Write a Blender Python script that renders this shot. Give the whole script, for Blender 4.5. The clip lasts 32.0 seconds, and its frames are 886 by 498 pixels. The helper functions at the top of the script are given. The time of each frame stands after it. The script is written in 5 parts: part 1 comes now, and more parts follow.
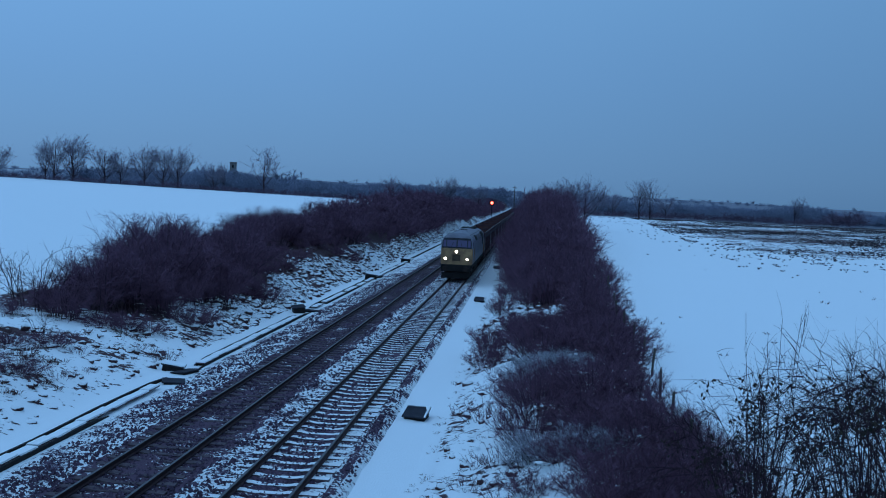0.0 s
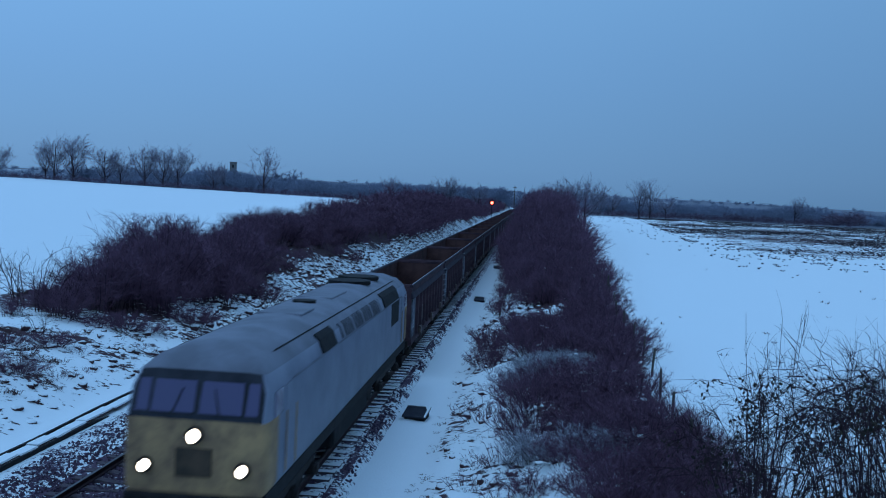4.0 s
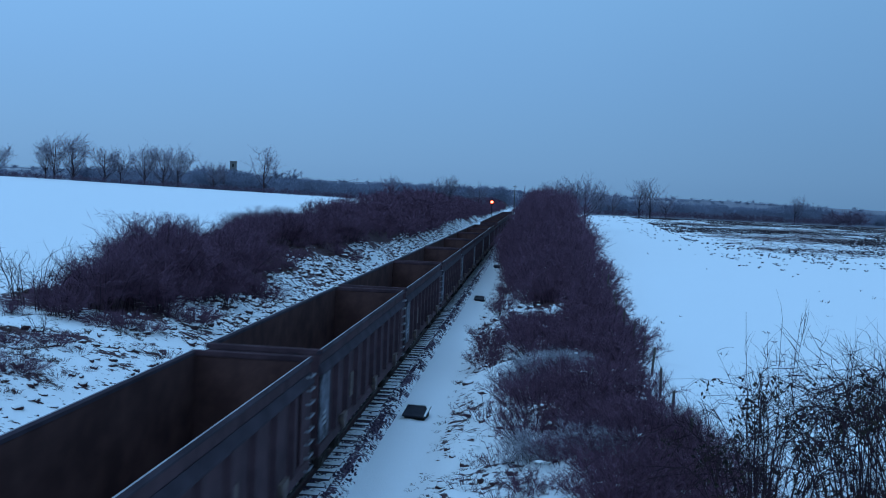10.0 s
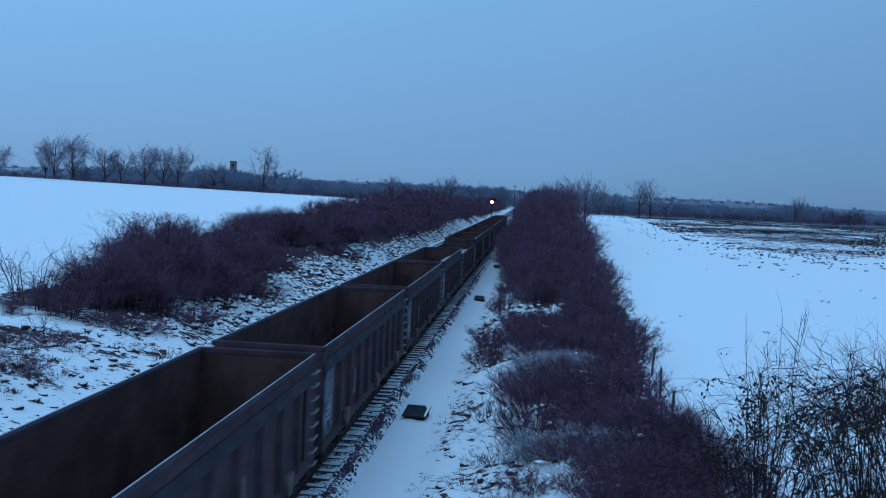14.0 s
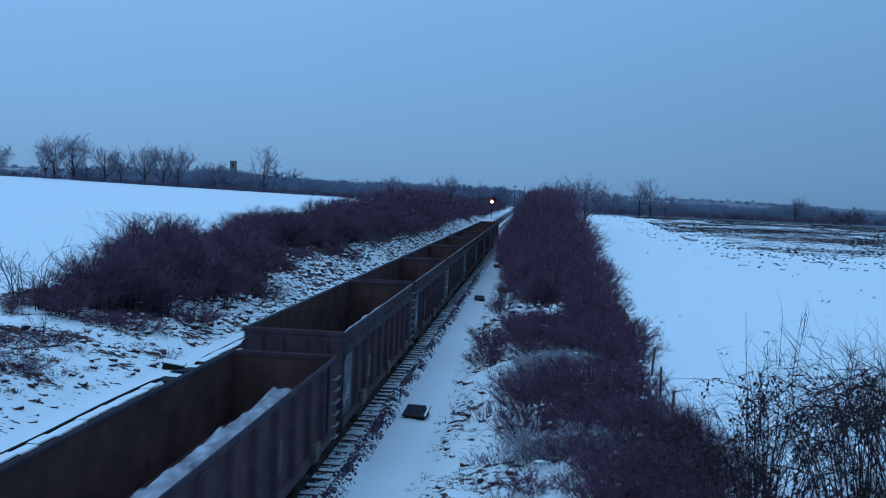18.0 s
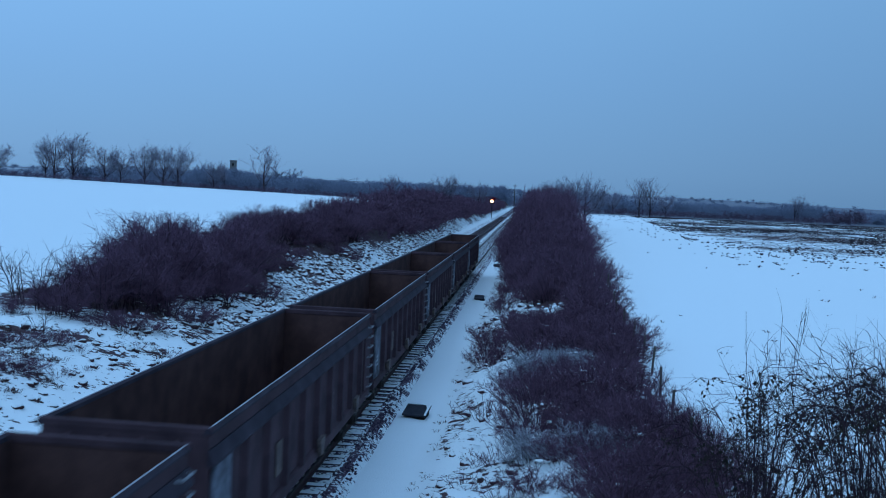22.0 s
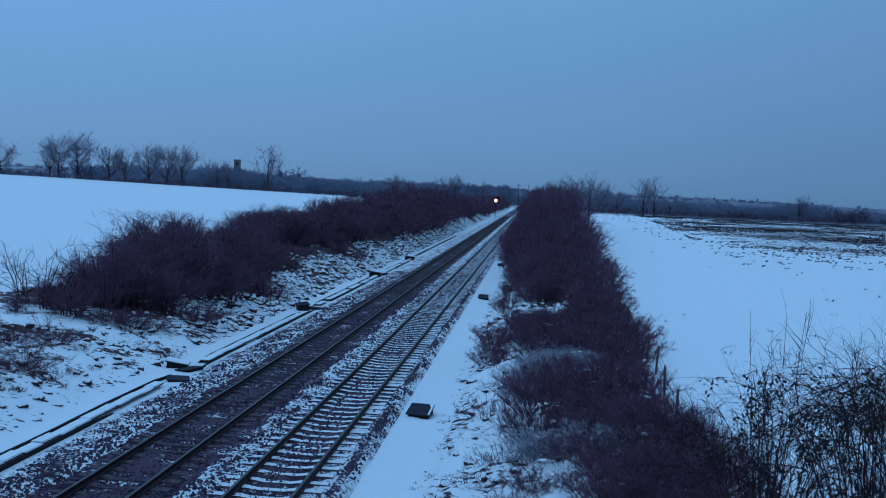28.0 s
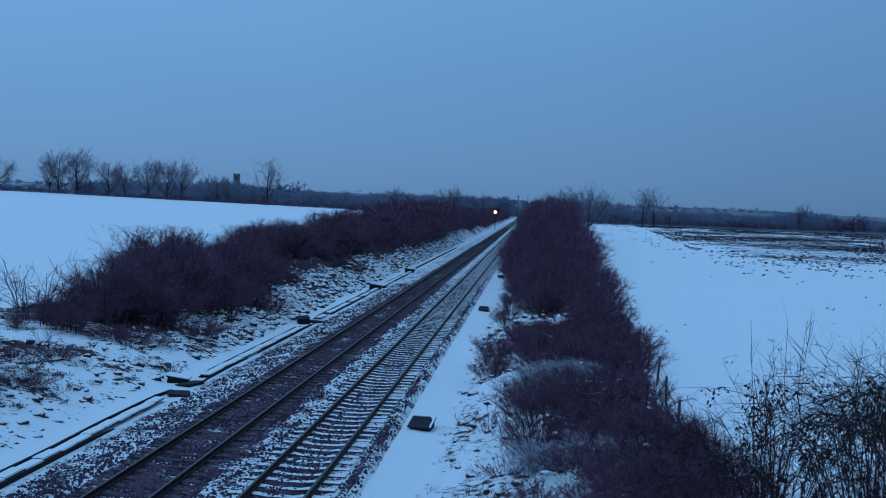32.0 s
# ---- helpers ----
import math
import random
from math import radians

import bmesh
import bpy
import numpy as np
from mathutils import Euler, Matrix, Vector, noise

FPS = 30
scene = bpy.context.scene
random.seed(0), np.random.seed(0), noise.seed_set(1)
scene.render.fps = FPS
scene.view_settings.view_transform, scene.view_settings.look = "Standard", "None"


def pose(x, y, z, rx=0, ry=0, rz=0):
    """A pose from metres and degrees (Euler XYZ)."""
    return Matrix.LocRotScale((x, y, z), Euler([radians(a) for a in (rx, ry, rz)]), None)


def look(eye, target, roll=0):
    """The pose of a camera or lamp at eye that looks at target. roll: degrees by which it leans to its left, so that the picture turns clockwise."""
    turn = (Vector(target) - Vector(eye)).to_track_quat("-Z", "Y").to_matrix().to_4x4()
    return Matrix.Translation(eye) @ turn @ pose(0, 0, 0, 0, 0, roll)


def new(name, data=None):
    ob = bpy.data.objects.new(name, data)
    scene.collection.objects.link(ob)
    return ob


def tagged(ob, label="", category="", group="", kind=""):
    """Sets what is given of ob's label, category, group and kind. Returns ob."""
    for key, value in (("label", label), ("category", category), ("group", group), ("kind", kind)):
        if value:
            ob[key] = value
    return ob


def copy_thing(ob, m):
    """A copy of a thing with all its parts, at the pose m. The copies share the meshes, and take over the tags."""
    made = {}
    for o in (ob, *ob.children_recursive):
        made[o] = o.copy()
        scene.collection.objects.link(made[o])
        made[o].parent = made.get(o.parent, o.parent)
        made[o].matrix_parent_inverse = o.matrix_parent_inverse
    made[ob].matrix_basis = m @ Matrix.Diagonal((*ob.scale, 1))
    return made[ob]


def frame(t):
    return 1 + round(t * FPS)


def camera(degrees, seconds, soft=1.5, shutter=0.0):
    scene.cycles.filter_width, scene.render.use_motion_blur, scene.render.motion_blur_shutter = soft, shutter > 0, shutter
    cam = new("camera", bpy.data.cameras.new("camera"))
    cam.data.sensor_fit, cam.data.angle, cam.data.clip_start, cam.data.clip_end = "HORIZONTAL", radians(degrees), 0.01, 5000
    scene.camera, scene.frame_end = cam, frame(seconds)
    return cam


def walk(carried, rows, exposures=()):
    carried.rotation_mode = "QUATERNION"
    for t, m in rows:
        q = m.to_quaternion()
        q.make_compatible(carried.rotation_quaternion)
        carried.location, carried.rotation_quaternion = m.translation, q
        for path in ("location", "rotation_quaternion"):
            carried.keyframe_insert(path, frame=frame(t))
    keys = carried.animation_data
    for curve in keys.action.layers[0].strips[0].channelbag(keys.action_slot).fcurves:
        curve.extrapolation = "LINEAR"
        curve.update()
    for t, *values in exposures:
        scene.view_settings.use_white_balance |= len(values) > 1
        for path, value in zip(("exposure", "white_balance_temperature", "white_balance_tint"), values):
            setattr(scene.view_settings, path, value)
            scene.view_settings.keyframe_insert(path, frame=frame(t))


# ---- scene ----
cam = camera(47.993, 32.0, soft=1.0, shutter=0.5)

EYE = Vector((0.0, 0.0, 7.037))


def aim(yaw, pitch, roll):
    """Camera pose at EYE: degrees to the left of the line, down, and of lean."""
    a, b = radians(yaw), radians(pitch)
    way = Vector((-math.sin(a) * math.cos(b), math.cos(a) * math.cos(b), -math.sin(b)))
    return look(EYE, EYE + way * 10, roll)


walk(cam, [
    (0.0, aim(4.835, 3.012, 2.645)), (3.5, aim(4.838, 3.018, 2.642)), (7.0, aim(4.842, 3.033, 2.642)),
    (8.0, aim(4.841, 3.058, 2.640)), (13.0, aim(4.840, 3.068, 2.638)), (18.0, aim(4.840, 3.083, 2.632)),
    (20.0, aim(4.838, 3.103, 2.625)), (23.4, aim(4.840, 3.115, 2.625)), (24.0, aim(4.985, 3.115, 2.610)),
    (25.0, aim(4.998, 3.131, 2.620)), (25.5, aim(5.024, 3.131, 2.620)), (27.5, aim(5.057, 3.160, 2.627)),
    (28.5, aim(5.060, 3.168, 2.640)), (29.1, aim(5.064, 3.168, 2.640)), (29.5, aim(5.047, 3.032, 2.575)),
    (30.0, aim(5.038, 3.005, 2.455)), (30.5, aim(5.035, 2.891, 2.345)), (31.0, aim(5.060, 2.705, 2.290)),
    (31.5, aim(5.080, 2.583, 2.170)), (32.0, aim(5.084, 2.465, 2.105)),
], exposures=[(0.0, -0.02, 6500, 10), (2.6, -0.02, 6500, 10), (3.5, 0.05, 6560, 10), (5.5, 0.32, 6850, 10), (24.5, 0.32, 6850, 10),
              (25.5, 0.25, 6750, 10), (27.5, 0.02, 6500, 10), (28.5, -0.02, 6500, 10), (32.0, -0.06, 6480, 10)])

# ---- dusk light under an even overcast ----
world = bpy.data.worlds.new("dusk_sky")
scene.world = world
world.use_nodes = True
wn, wl = world.node_tree.nodes, world.node_tree.links
wn.clear()
w_out, w_bg = wn.new("ShaderNodeOutputWorld"), wn.new("ShaderNodeBackground")
w_tc, w_sep, w_ramp = wn.new("ShaderNodeTexCoord"), wn.new("ShaderNodeSeparateXYZ"), wn.new("ShaderNodeValToRGB")
w_cloud, w_mix, w_sky, w_add = wn.new("ShaderNodeTexNoise"), wn.new("ShaderNodeMixRGB"), wn.new("ShaderNodeTexSky"), wn.new("ShaderNodeMixRGB")
w_sky.sky_type, w_sky.sun_disc = "NISHITA", False
w_sky.sun_elevation, w_sky.sun_rotation = radians(60), radians(-31)
w_cloud.inputs["Scale"].default_value, w_cloud.inputs["Detail"].default_value = 1.6, 3.0
w_mix.blend_type, w_mix.inputs[0].default_value = "OVERLAY", 0.10
w_add.blend_type, w_add.inputs[0].default_value = "ADD", 0.004
cr = w_ramp.color_ramp
cr.elements[0].position, cr.elements[0].color = 0.0, (0.084, 0.216, 0.428, 1)
cr.elements[1].position, cr.elements[1].color = 1.0, (0.212, 0.455, 0.872, 1)
for at, col in ((0.03, (0.094, 0.238, 0.468, 1)), (0.12, (0.112, 0.278, 0.548, 1)), (0.30, (0.150, 0.362, 0.688, 1))):
    e = cr.elements.new(at)
    e.color = col
wl.new(w_tc.outputs["Generated"], w_sep.inputs[0])
wl.new(w_sep.outputs["Z"], w_ramp.inputs[0])
wl.new(w_tc.outputs["Generated"], w_cloud.inputs["Vector"])
wl.new(w_ramp.outputs[0], w_mix.inputs[1])
wl.new(w_cloud.outputs["Fac"], w_mix.inputs[2])
wl.new(w_mix.outputs[0], w_add.inputs[1])
wl.new(w_sky.outputs[0], w_add.inputs[2])
w_side, w_mul = wn.new("ShaderNodeMapRange"), wn.new("ShaderNodeMixRGB")
w_side.inputs["From Min"].default_value, w_side.inputs["From Max"].default_value = -0.6, 0.5
w_side.inputs["To Min"].default_value, w_side.inputs["To Max"].default_value = 1.20, 0.82
w_mul.blend_type, w_mul.inputs[0].default_value = "MULTIPLY", 1.0
wl.new(w_sep.outputs["X"], w_side.inputs["Value"])
wl.new(w_add.outputs[0], w_mul.inputs[1])
wl.new(w_side.outputs[0], w_mul.inputs[2])
wl.new(w_mul.outputs[0], w_bg.inputs["Color"])
wl.new(w_bg.outputs[0], w_out.inputs["Surface"])
w_bg.inputs["Strength"].default_value = 1.0
sun = new("sun", bpy.data.lights.new("sun", "SUN"))
sun.data.energy, sun.data.angle, sun.data.color = 0.40, radians(40), (0.44, 0.72, 1.0)
sun.matrix_world = look((-18, 30, 60), (0, 60, 0))


# ---- materials ----
def mat(name):
    m = bpy.data.materials.new(name)
    m.use_nodes = True
    b = m.node_tree.nodes["Principled BSDF"]
    return m, m.node_tree.nodes, m.node_tree.links, b


def noise_node(n, l, scale, detail=4.0, rough=0.6, space="Object", stretch=None):
    tc, tx = n.new("ShaderNodeTexCoord"), n.new("ShaderNodeTexNoise")
    tx.inputs["Scale"].default_value, tx.inputs["Detail"].default_value, tx.inputs["Roughness"].default_value = scale, detail, rough
    src = tc.outputs[space]
    if stretch:
        mp = n.new("ShaderNodeMapping")
        mp.inputs["Scale"].default_value = stretch
        l.new(src, mp.inputs[0])
        src = mp.outputs[0]
    l.new(src, tx.inputs["Vector"])
    return tx.outputs["Fac"]


def ramp(n, l, fac, stops):
    r = n.new("ShaderNodeValToRGB")
    e = r.color_ramp.elements
    e[0].position, e[1].position = stops[0][0], stops[-1][0]
    for at, _ in stops[1:-1]:
        e.new(at)
    for i, (at, c) in enumerate(stops):
        c = c if isinstance(c, tuple) else (c, c, c)
        e[i].color = (*c, 1)
    l.new(fac, r.inputs[0])
    return r.outputs[0]


def mix(n, l, fac, a, b, kind="MIX"):
    m = n.new("ShaderNodeMixRGB")
    m.blend_type = kind
    for i, v in enumerate((fac, a, b)):
        if isinstance(v, (int, float)):
            m.inputs[i].default_value = v if i == 0 else (v, v, v, 1)
        elif isinstance(v, tuple):
            m.inputs[i].default_value = (*v, 1)
        else:
            l.new(v, m.inputs[i])
    return m.outputs[0]


def bump(n, l, b, height, strength=0.5, dist=0.02):
    k = n.new("ShaderNodeBump")
    k.inputs["Strength"].default_value, k.inputs["Distance"].default_value = strength, dist
    l.new(height, k.inputs["Height"])
    l.new(k.outputs[0], b.inputs["Normal"])


def plain(name, col, col2, rough=0.7, scale=3.0, metal=0.0, grain=40.0, relief=0.25, sheen=0.15):
    """A surface with broad stains between two colours and a fine grain."""
    m, n, l, b = mat(name)
    big, fine = noise_node(n, l, scale), noise_node(n, l, grain, 3.0)
    c = mix(n, l, ramp(n, l, big, [(0.35, 0.0), (0.65, 1.0)]), col, col2)
    c = mix(n, l, 0.35, c, ramp(n, l, fine, [(0.3, 0.45), (0.7, 1.0)]), "MULTIPLY")
    l.new(c, b.inputs["Base Color"])
    b.inputs["Roughness"].default_value, b.inputs["Metallic"].default_value = rough, metal
    b.inputs["Specular IOR Level"].default_value = sheen
    bump(n, l, b, fine, relief, 0.01)
    return m


def snow_over(name, under, under2, cover, scale=5.0, soft=0.06, stretch=None):
    """Snow lying in patches over darker ground: cover is the share of snow."""
    m, n, l, b = mat(name)
    pat = noise_node(n, l, scale, 6.0, 0.62, stretch=stretch)
    big = noise_node(n, l, scale * 0.11, 3.0, 0.5)
    f = mix(n, l, 0.40, pat, big)
    edge = 0.5 + (0.5 - cover) * 0.42
    k = ramp(n, l, f, [(edge - soft, 0.0), (edge + soft, 1.0)])
    fine = noise_node(n, l, scale * 9, 3.0)
    soil = mix(n, l, ramp(n, l, fine, [(0.35, 0.0), (0.65, 1.0)]), under, under2)
    snow = mix(n, l, fine, (0.785, 0.835, 0.845), (0.885, 0.92, 0.92))
    l.new(mix(n, l, k, soil, snow), b.inputs["Base Color"])
    b.inputs["Roughness"].default_value, b.inputs["Specular IOR Level"].default_value = 0.85, 0.15
    bump(n, l, b, mix(n, l, 0.6, k, fine), 0.7, 0.05)
    return m


SNOW = snow_over("snow", (0.20, 0.20, 0.20), (0.45, 0.45, 0.45), 1.35, 2.0)
def ground_material():
    """Snow over soil and dead plants; the share of snow is laid down with the ground."""
    m, n, l, b = mat("snowy_ground")
    at_ = n.new("ShaderNodeAttribute")
    at_.attribute_name = "bare"
    pat = noise_node(n, l, 2.7, 5.0, 0.62, stretch=(1.0, 1.35, 1.3))
    f = mix(n, l, 0.35, pat, noise_node(n, l, 0.35, 3.0, 0.5))
    sub = n.new("ShaderNodeMath")
    sub.operation = "SUBTRACT"
    l.new(f, sub.inputs[0])
    l.new(at_.outputs["Fac"], sub.inputs[1])
    rng = n.new("ShaderNodeMapRange")
    rng.interpolation_type = "SMOOTHSTEP"
    rng.inputs["From Min"].default_value, rng.inputs["From Max"].default_value = -0.022, 0.022
    l.new(sub.outputs[0], rng.inputs["Value"])
    fine = noise_node(n, l, 22.0, 4.0)
    soil = mix(n, l, ramp(n, l, fine, [(0.35, 0.0), (0.65, 1.0)]), (0.042, 0.022, 0.027), (0.110, 0.060, 0.066))
    snow = mix(n, l, fine, (0.785, 0.835, 0.845), (0.885, 0.92, 0.92))
    tr = n.new("ShaderNodeAttribute")
    tr.attribute_name = "trodden"
    worn = mix(n, l, noise_node(n, l, 3.0, 5.0), (0.40, 0.41, 0.43), (0.74, 0.75, 0.78))
    snow = mix(n, l, tr.outputs["Fac"], snow, worn)
    l.new(mix(n, l, rng.outputs[0], soil, snow), b.inputs["Base Color"])
    b.inputs["Roughness"].default_value, b.inputs["Specular IOR Level"].default_value = 0.85, 0.15
    soft_ = noise_node(n, l, 1.1, 3.0)
    bump(n, l, b, mix(n, l, 0.4, mix(n, l, 0.5, rng.outputs[0], fine), soft_), 0.6, 0.12)
    return m




def tussock_material():
    """Dead tussock, snow lying where it faces up."""
    m, n, l, b = mat("snow_capped_tussock")
    geo, sep, add_ = n.new("ShaderNodeNewGeometry"), n.new("ShaderNodeSeparateXYZ"), n.new("ShaderNodeMath")
    l.new(geo.outputs["Normal"], sep.inputs[0])
    add_.operation = "MULTIPLY_ADD"
    l.new(noise_node(n, l, 9.0, 4.0), add_.inputs[0])
    add_.inputs[1].default_value = 0.9
    l.new(sep.outputs["Z"], add_.inputs[2])
    fine = noise_node(n, l, 30.0, 4.0)
    soil = mix(n, l, ramp(n, l, fine, [(0.35, 0.0), (0.65, 1.0)]), (0.042, 0.022, 0.027), (0.120, 0.066, 0.070))
    snow = mix(n, l, fine, (0.785, 0.835, 0.845), (0.885, 0.92, 0.92))
    l.new(mix(n, l, ramp(n, l, add_.outputs[0], [(0.74, 0.0), (0.92, 1.0)]), soil, snow), b.inputs["Base Color"])
    b.inputs["Roughness"].default_value, b.inputs["Specular IOR Level"].default_value = 0.9, 0.1
    bump(n, l, b, fine, 0.6, 0.04)
    return m


TUSSOCK = tussock_material()
GROUND = ground_material()
# Blue-grey under the snow patches stands in for haze over far land.
FARLAND = snow_over("hazy_far_farmland", (0.15, 0.16, 0.19), (0.22, 0.23, 0.27), 0.20, 0.012, 0.10, stretch=(1, 0.35, 1))
BALLAST_SNOW = snow_over("snowy_ballast", (0.060, 0.038, 0.062), (0.128, 0.084, 0.130), 0.56, 10.0, 0.022)
BALLAST_DARK = snow_over("thinly_snowed_ballast", (0.062, 0.036, 0.056), (0.132, 0.080, 0.116), 0.33, 9.0, 0.022)
STONE = plain("ballast_stone", (0.050, 0.032, 0.050), (0.118, 0.080, 0.120), 0.9, 9.0)
RAIL = plain("rusty_rail", (0.042, 0.022, 0.026), (0.070, 0.036, 0.036), 0.65, 6.0, 0.4)
RAIL_TOP = plain("worn_rail_head", (0.09, 0.085, 0.09), (0.15, 0.14, 0.145), 0.5, 6.0, 0.6)
CONCRETE = plain("weathered_concrete", (0.16, 0.155, 0.145), (0.26, 0.25, 0.235), 0.9, 4.0)
SLEEPER = plain("dirty_concrete_sleeper", (0.062, 0.045, 0.052), (0.13, 0.098, 0.11), 0.9, 5.0)
SLEEPER_SNOW = snow_over("snow_on_sleeper", (0.07, 0.065, 0.06), (0.14, 0.13, 0.12), 0.98, 6.0, 0.06)
BARK = plain("dark_wet_bark", (0.034, 0.018, 0.024), (0.070, 0.040, 0.048), 0.9, 6.0)
TWIG = plain("bare_twigs", (0.118, 0.062, 0.094), (0.215, 0.114, 0.164), 0.9, 1.2, relief=0.0, sheen=0.05)
TWIG_DARK = plain("dark_twigs", (0.030, 0.016, 0.022), (0.060, 0.031, 0.040), 0.9, 1.2, relief=0.0, sheen=0.05)
# Far twig colours paled towards blue to stand in for haze.
TWIG_HAZE = plain("haze_tinted_twigs", (0.165, 0.150, 0.190), (0.260, 0.240, 0.300), 0.9, 0.4, relief=0.0)
WOOD_HAZE = plain("pale_haze_twigs", (0.20, 0.225, 0.30), (0.29, 0.32, 0.41), 0.9, 0.05, relief=0.0)
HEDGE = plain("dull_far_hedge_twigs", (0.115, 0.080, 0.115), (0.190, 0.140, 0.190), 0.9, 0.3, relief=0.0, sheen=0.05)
TWIG_SNOW = plain("snow_laden_twigs", (0.24, 0.23, 0.27), (0.60, 0.61, 0.66), 0.9, 2.5, relief=0.0)
DEADLEAF = plain("clinging_dead_leaves", (0.020, 0.016, 0.013), (0.05, 0.036, 0.025), 0.85, 3.0)
GRASSDRY = plain("dry_grass", (0.058, 0.030, 0.032), (0.120, 0.064, 0.062), 0.9, 1.5, relief=0.0)
WOODPOST = plain("grey_fence_wood", (0.06, 0.05, 0.042), (0.13, 0.11, 0.095), 0.9, 5.0)
WAGON = plain("grimy_wagon_paint", (0.056, 0.031, 0.038), (0.104, 0.056, 0.066), 0.85, 1.1, sheen=0.15)
WAGON_IN = plain("rusted_wagon_inside", (0.078, 0.038, 0.036), (0.136, 0.068, 0.062), 0.95, 1.3, sheen=0.08)
WAGON_RIM_LIT = plain("skylit_wagon_rim", (0.20, 0.185, 0.205), (0.36, 0.34, 0.37), 0.5, 2.0, 0.05, sheen=0.5)
WAGON_PALE = plain("pale_wagon_panel", (0.24, 0.25, 0.30), (0.040, 0.036, 0.044), 0.7, 2.6, sheen=0.2)
BOGIE = plain("black_bogie_steel", (0.024, 0.019, 0.018), (0.05, 0.038, 0.034), 0.7, 3.0, 0.3)
SNOW_DIRTY = plain("grey_old_snow", (0.50, 0.52, 0.56), (0.20, 0.19, 0.22), 0.9, 3.2, grain=11.0, relief=0.5)
RUNG = plain("pale_worn_paint", (0.30, 0.30, 0.33), (0.17, 0.17, 0.19), 0.6, 6.0)
BRACKET = plain("faded_buff_paint", (0.21, 0.15, 0.13), (0.10, 0.07, 0.07), 0.7, 5.0)
BLACK = plain("sooty_black", (0.009, 0.008, 0.009), (0.022, 0.019, 0.019), 0.8, 3.0, sheen=0.2)
MARKING = plain("faded_white_marking", (0.42, 0.43, 0.45), (0.22, 0.22, 0.24), 0.7, 3.0)

# ---- the ground: cutting, banks and fields ----
XR, SPREAD = -5.902, 3.50      # middle of the nearer line, and the distance to the other
XL = XR - SPREAD
FAR = 900.0


def lerp(x, xs, ys):
    return float(np.interp(x, xs, ys))


def crest_right(y):
    return lerp(y, (0, 20, 33, 60, 100, 160, 320), (0.5, 0.6, 1.2, 2.3, 3.0, 3.4, 3.8))


def crest_left(y):
    return lerp(y, (0, 30, 45, 60, 80, 100, 180, 320), (0.45, 0.5, 0.6, 0.8, 2.0, 2.5, 2.9, 3.6))


def ground_z(x, y):
    """Height of the ground, rail head at 0."""
    if x < XL:
        c = crest_left(y)
        foot = lerp(x, (-18.2, -14.6), (c, -0.45))
        z = min(foot, c) if x > -18.2 else c + lerp(-18.2 - x, (0, 10, 30, 110, 400), (0, 0.5, 1.9, 3.5, 6.0)) * max(0.3, min(1.0, y / 245))
        if x < -18.2 and y < 90:
            z = max(z, c + min((-18.2 - x) * 0.07, 0.5))
    else:
        c = crest_right(y)
        z = lerp(x, (-2.55, -2.2, 1.2, 4.2), (-0.45, -0.25, c * 0.72, c)) if x < 4.2 else c + (x - 4.2) * 0.002
    d = math.hypot(x, y)
    if y > 250:
        far = max(0.0, min(1.0, (y - 250) / 170))
        z = z * (1 - far) + (2.0 if x > -2 else lerp(x, (-18.2, -14.6), (4.0, -0.45))) * far
    if d > 700 and (d > 950 or not -15 < x < -2):
        k = min(1.0, (d - 700) / 1500)
        z += (0.35 * k + 0.65 * k * k) * (22 + 18 * noise.noise((x * 0.0009, y * 0.0009, 3.0)) + max(-13.0, min(2.0, -x * 0.02)))
    rough_ = 0.0
    if x < -14.5 and 20 < y < 130:
        z += 0.10 * noise.noise((x * 1.5, y * 1.7, 12.0)) + 0.12 * noise.noise((x * 0.7, y * 0.8, 15.0))
    if d < 260 and not -14.4 < x < -2.6:
        rough_ = 0.13 * noise.noise((x * 1.1, y * 0.9, 0)) + 0.06 * noise.noise((x * 2.6, y * 2.2, 3)) + 0.20 * noise.noise((x * 0.25, y * 0.25, 5))
        if -2.6 <= x < 3.5:
            rough_ += 0.30 * noise.noise((x * 0.6, y * 0.55, 9.0)) + 0.15 * noise.noise((x * 1.7, y * 1.4, 1.0))
        rough_ *= max(0.0, min(1.0, max(-14.4 - x, x + 2.6) / 0.8))
        if x > 6 or x < -30:
            rough_ *= 0.25
    return z + rough_


def mesh_of(name, verts, faces, mats, smooth=True, index=None):
    me = bpy.data.meshes.new(name)
    verts, faces = np.asarray(verts, np.float32), np.asarray(faces, np.int32)
    n, k = faces.shape
    me.vertices.add(len(verts))
    me.vertices.foreach_set("co", verts.ravel())
    me.loops.add(n * k)
    me.loops.foreach_set("vertex_index", faces.ravel())
    me.polygons.add(n)
    me.polygons.foreach_set("loop_start", np.arange(0, n * k, k, dtype=np.int32))
    for m in mats:
        me.materials.append(m)
    if index is not None:
        me.polygons.foreach_set("material_index", np.asarray(index, np.int32))
    me.update(calc_edges=True)
    if not smooth:
        me.shade_flat()
    return me


def spaced(a, b, first, grow):
    out, x, s = [a], a, first
    while x + s < b:
        x += s
        s *= grow
        out.append(x)
    return out + [b]


def blend(a, b, t):
    t = max(0.0, min(1.0, t))
    return a + (b - a) * t * t * (3 - 2 * t)


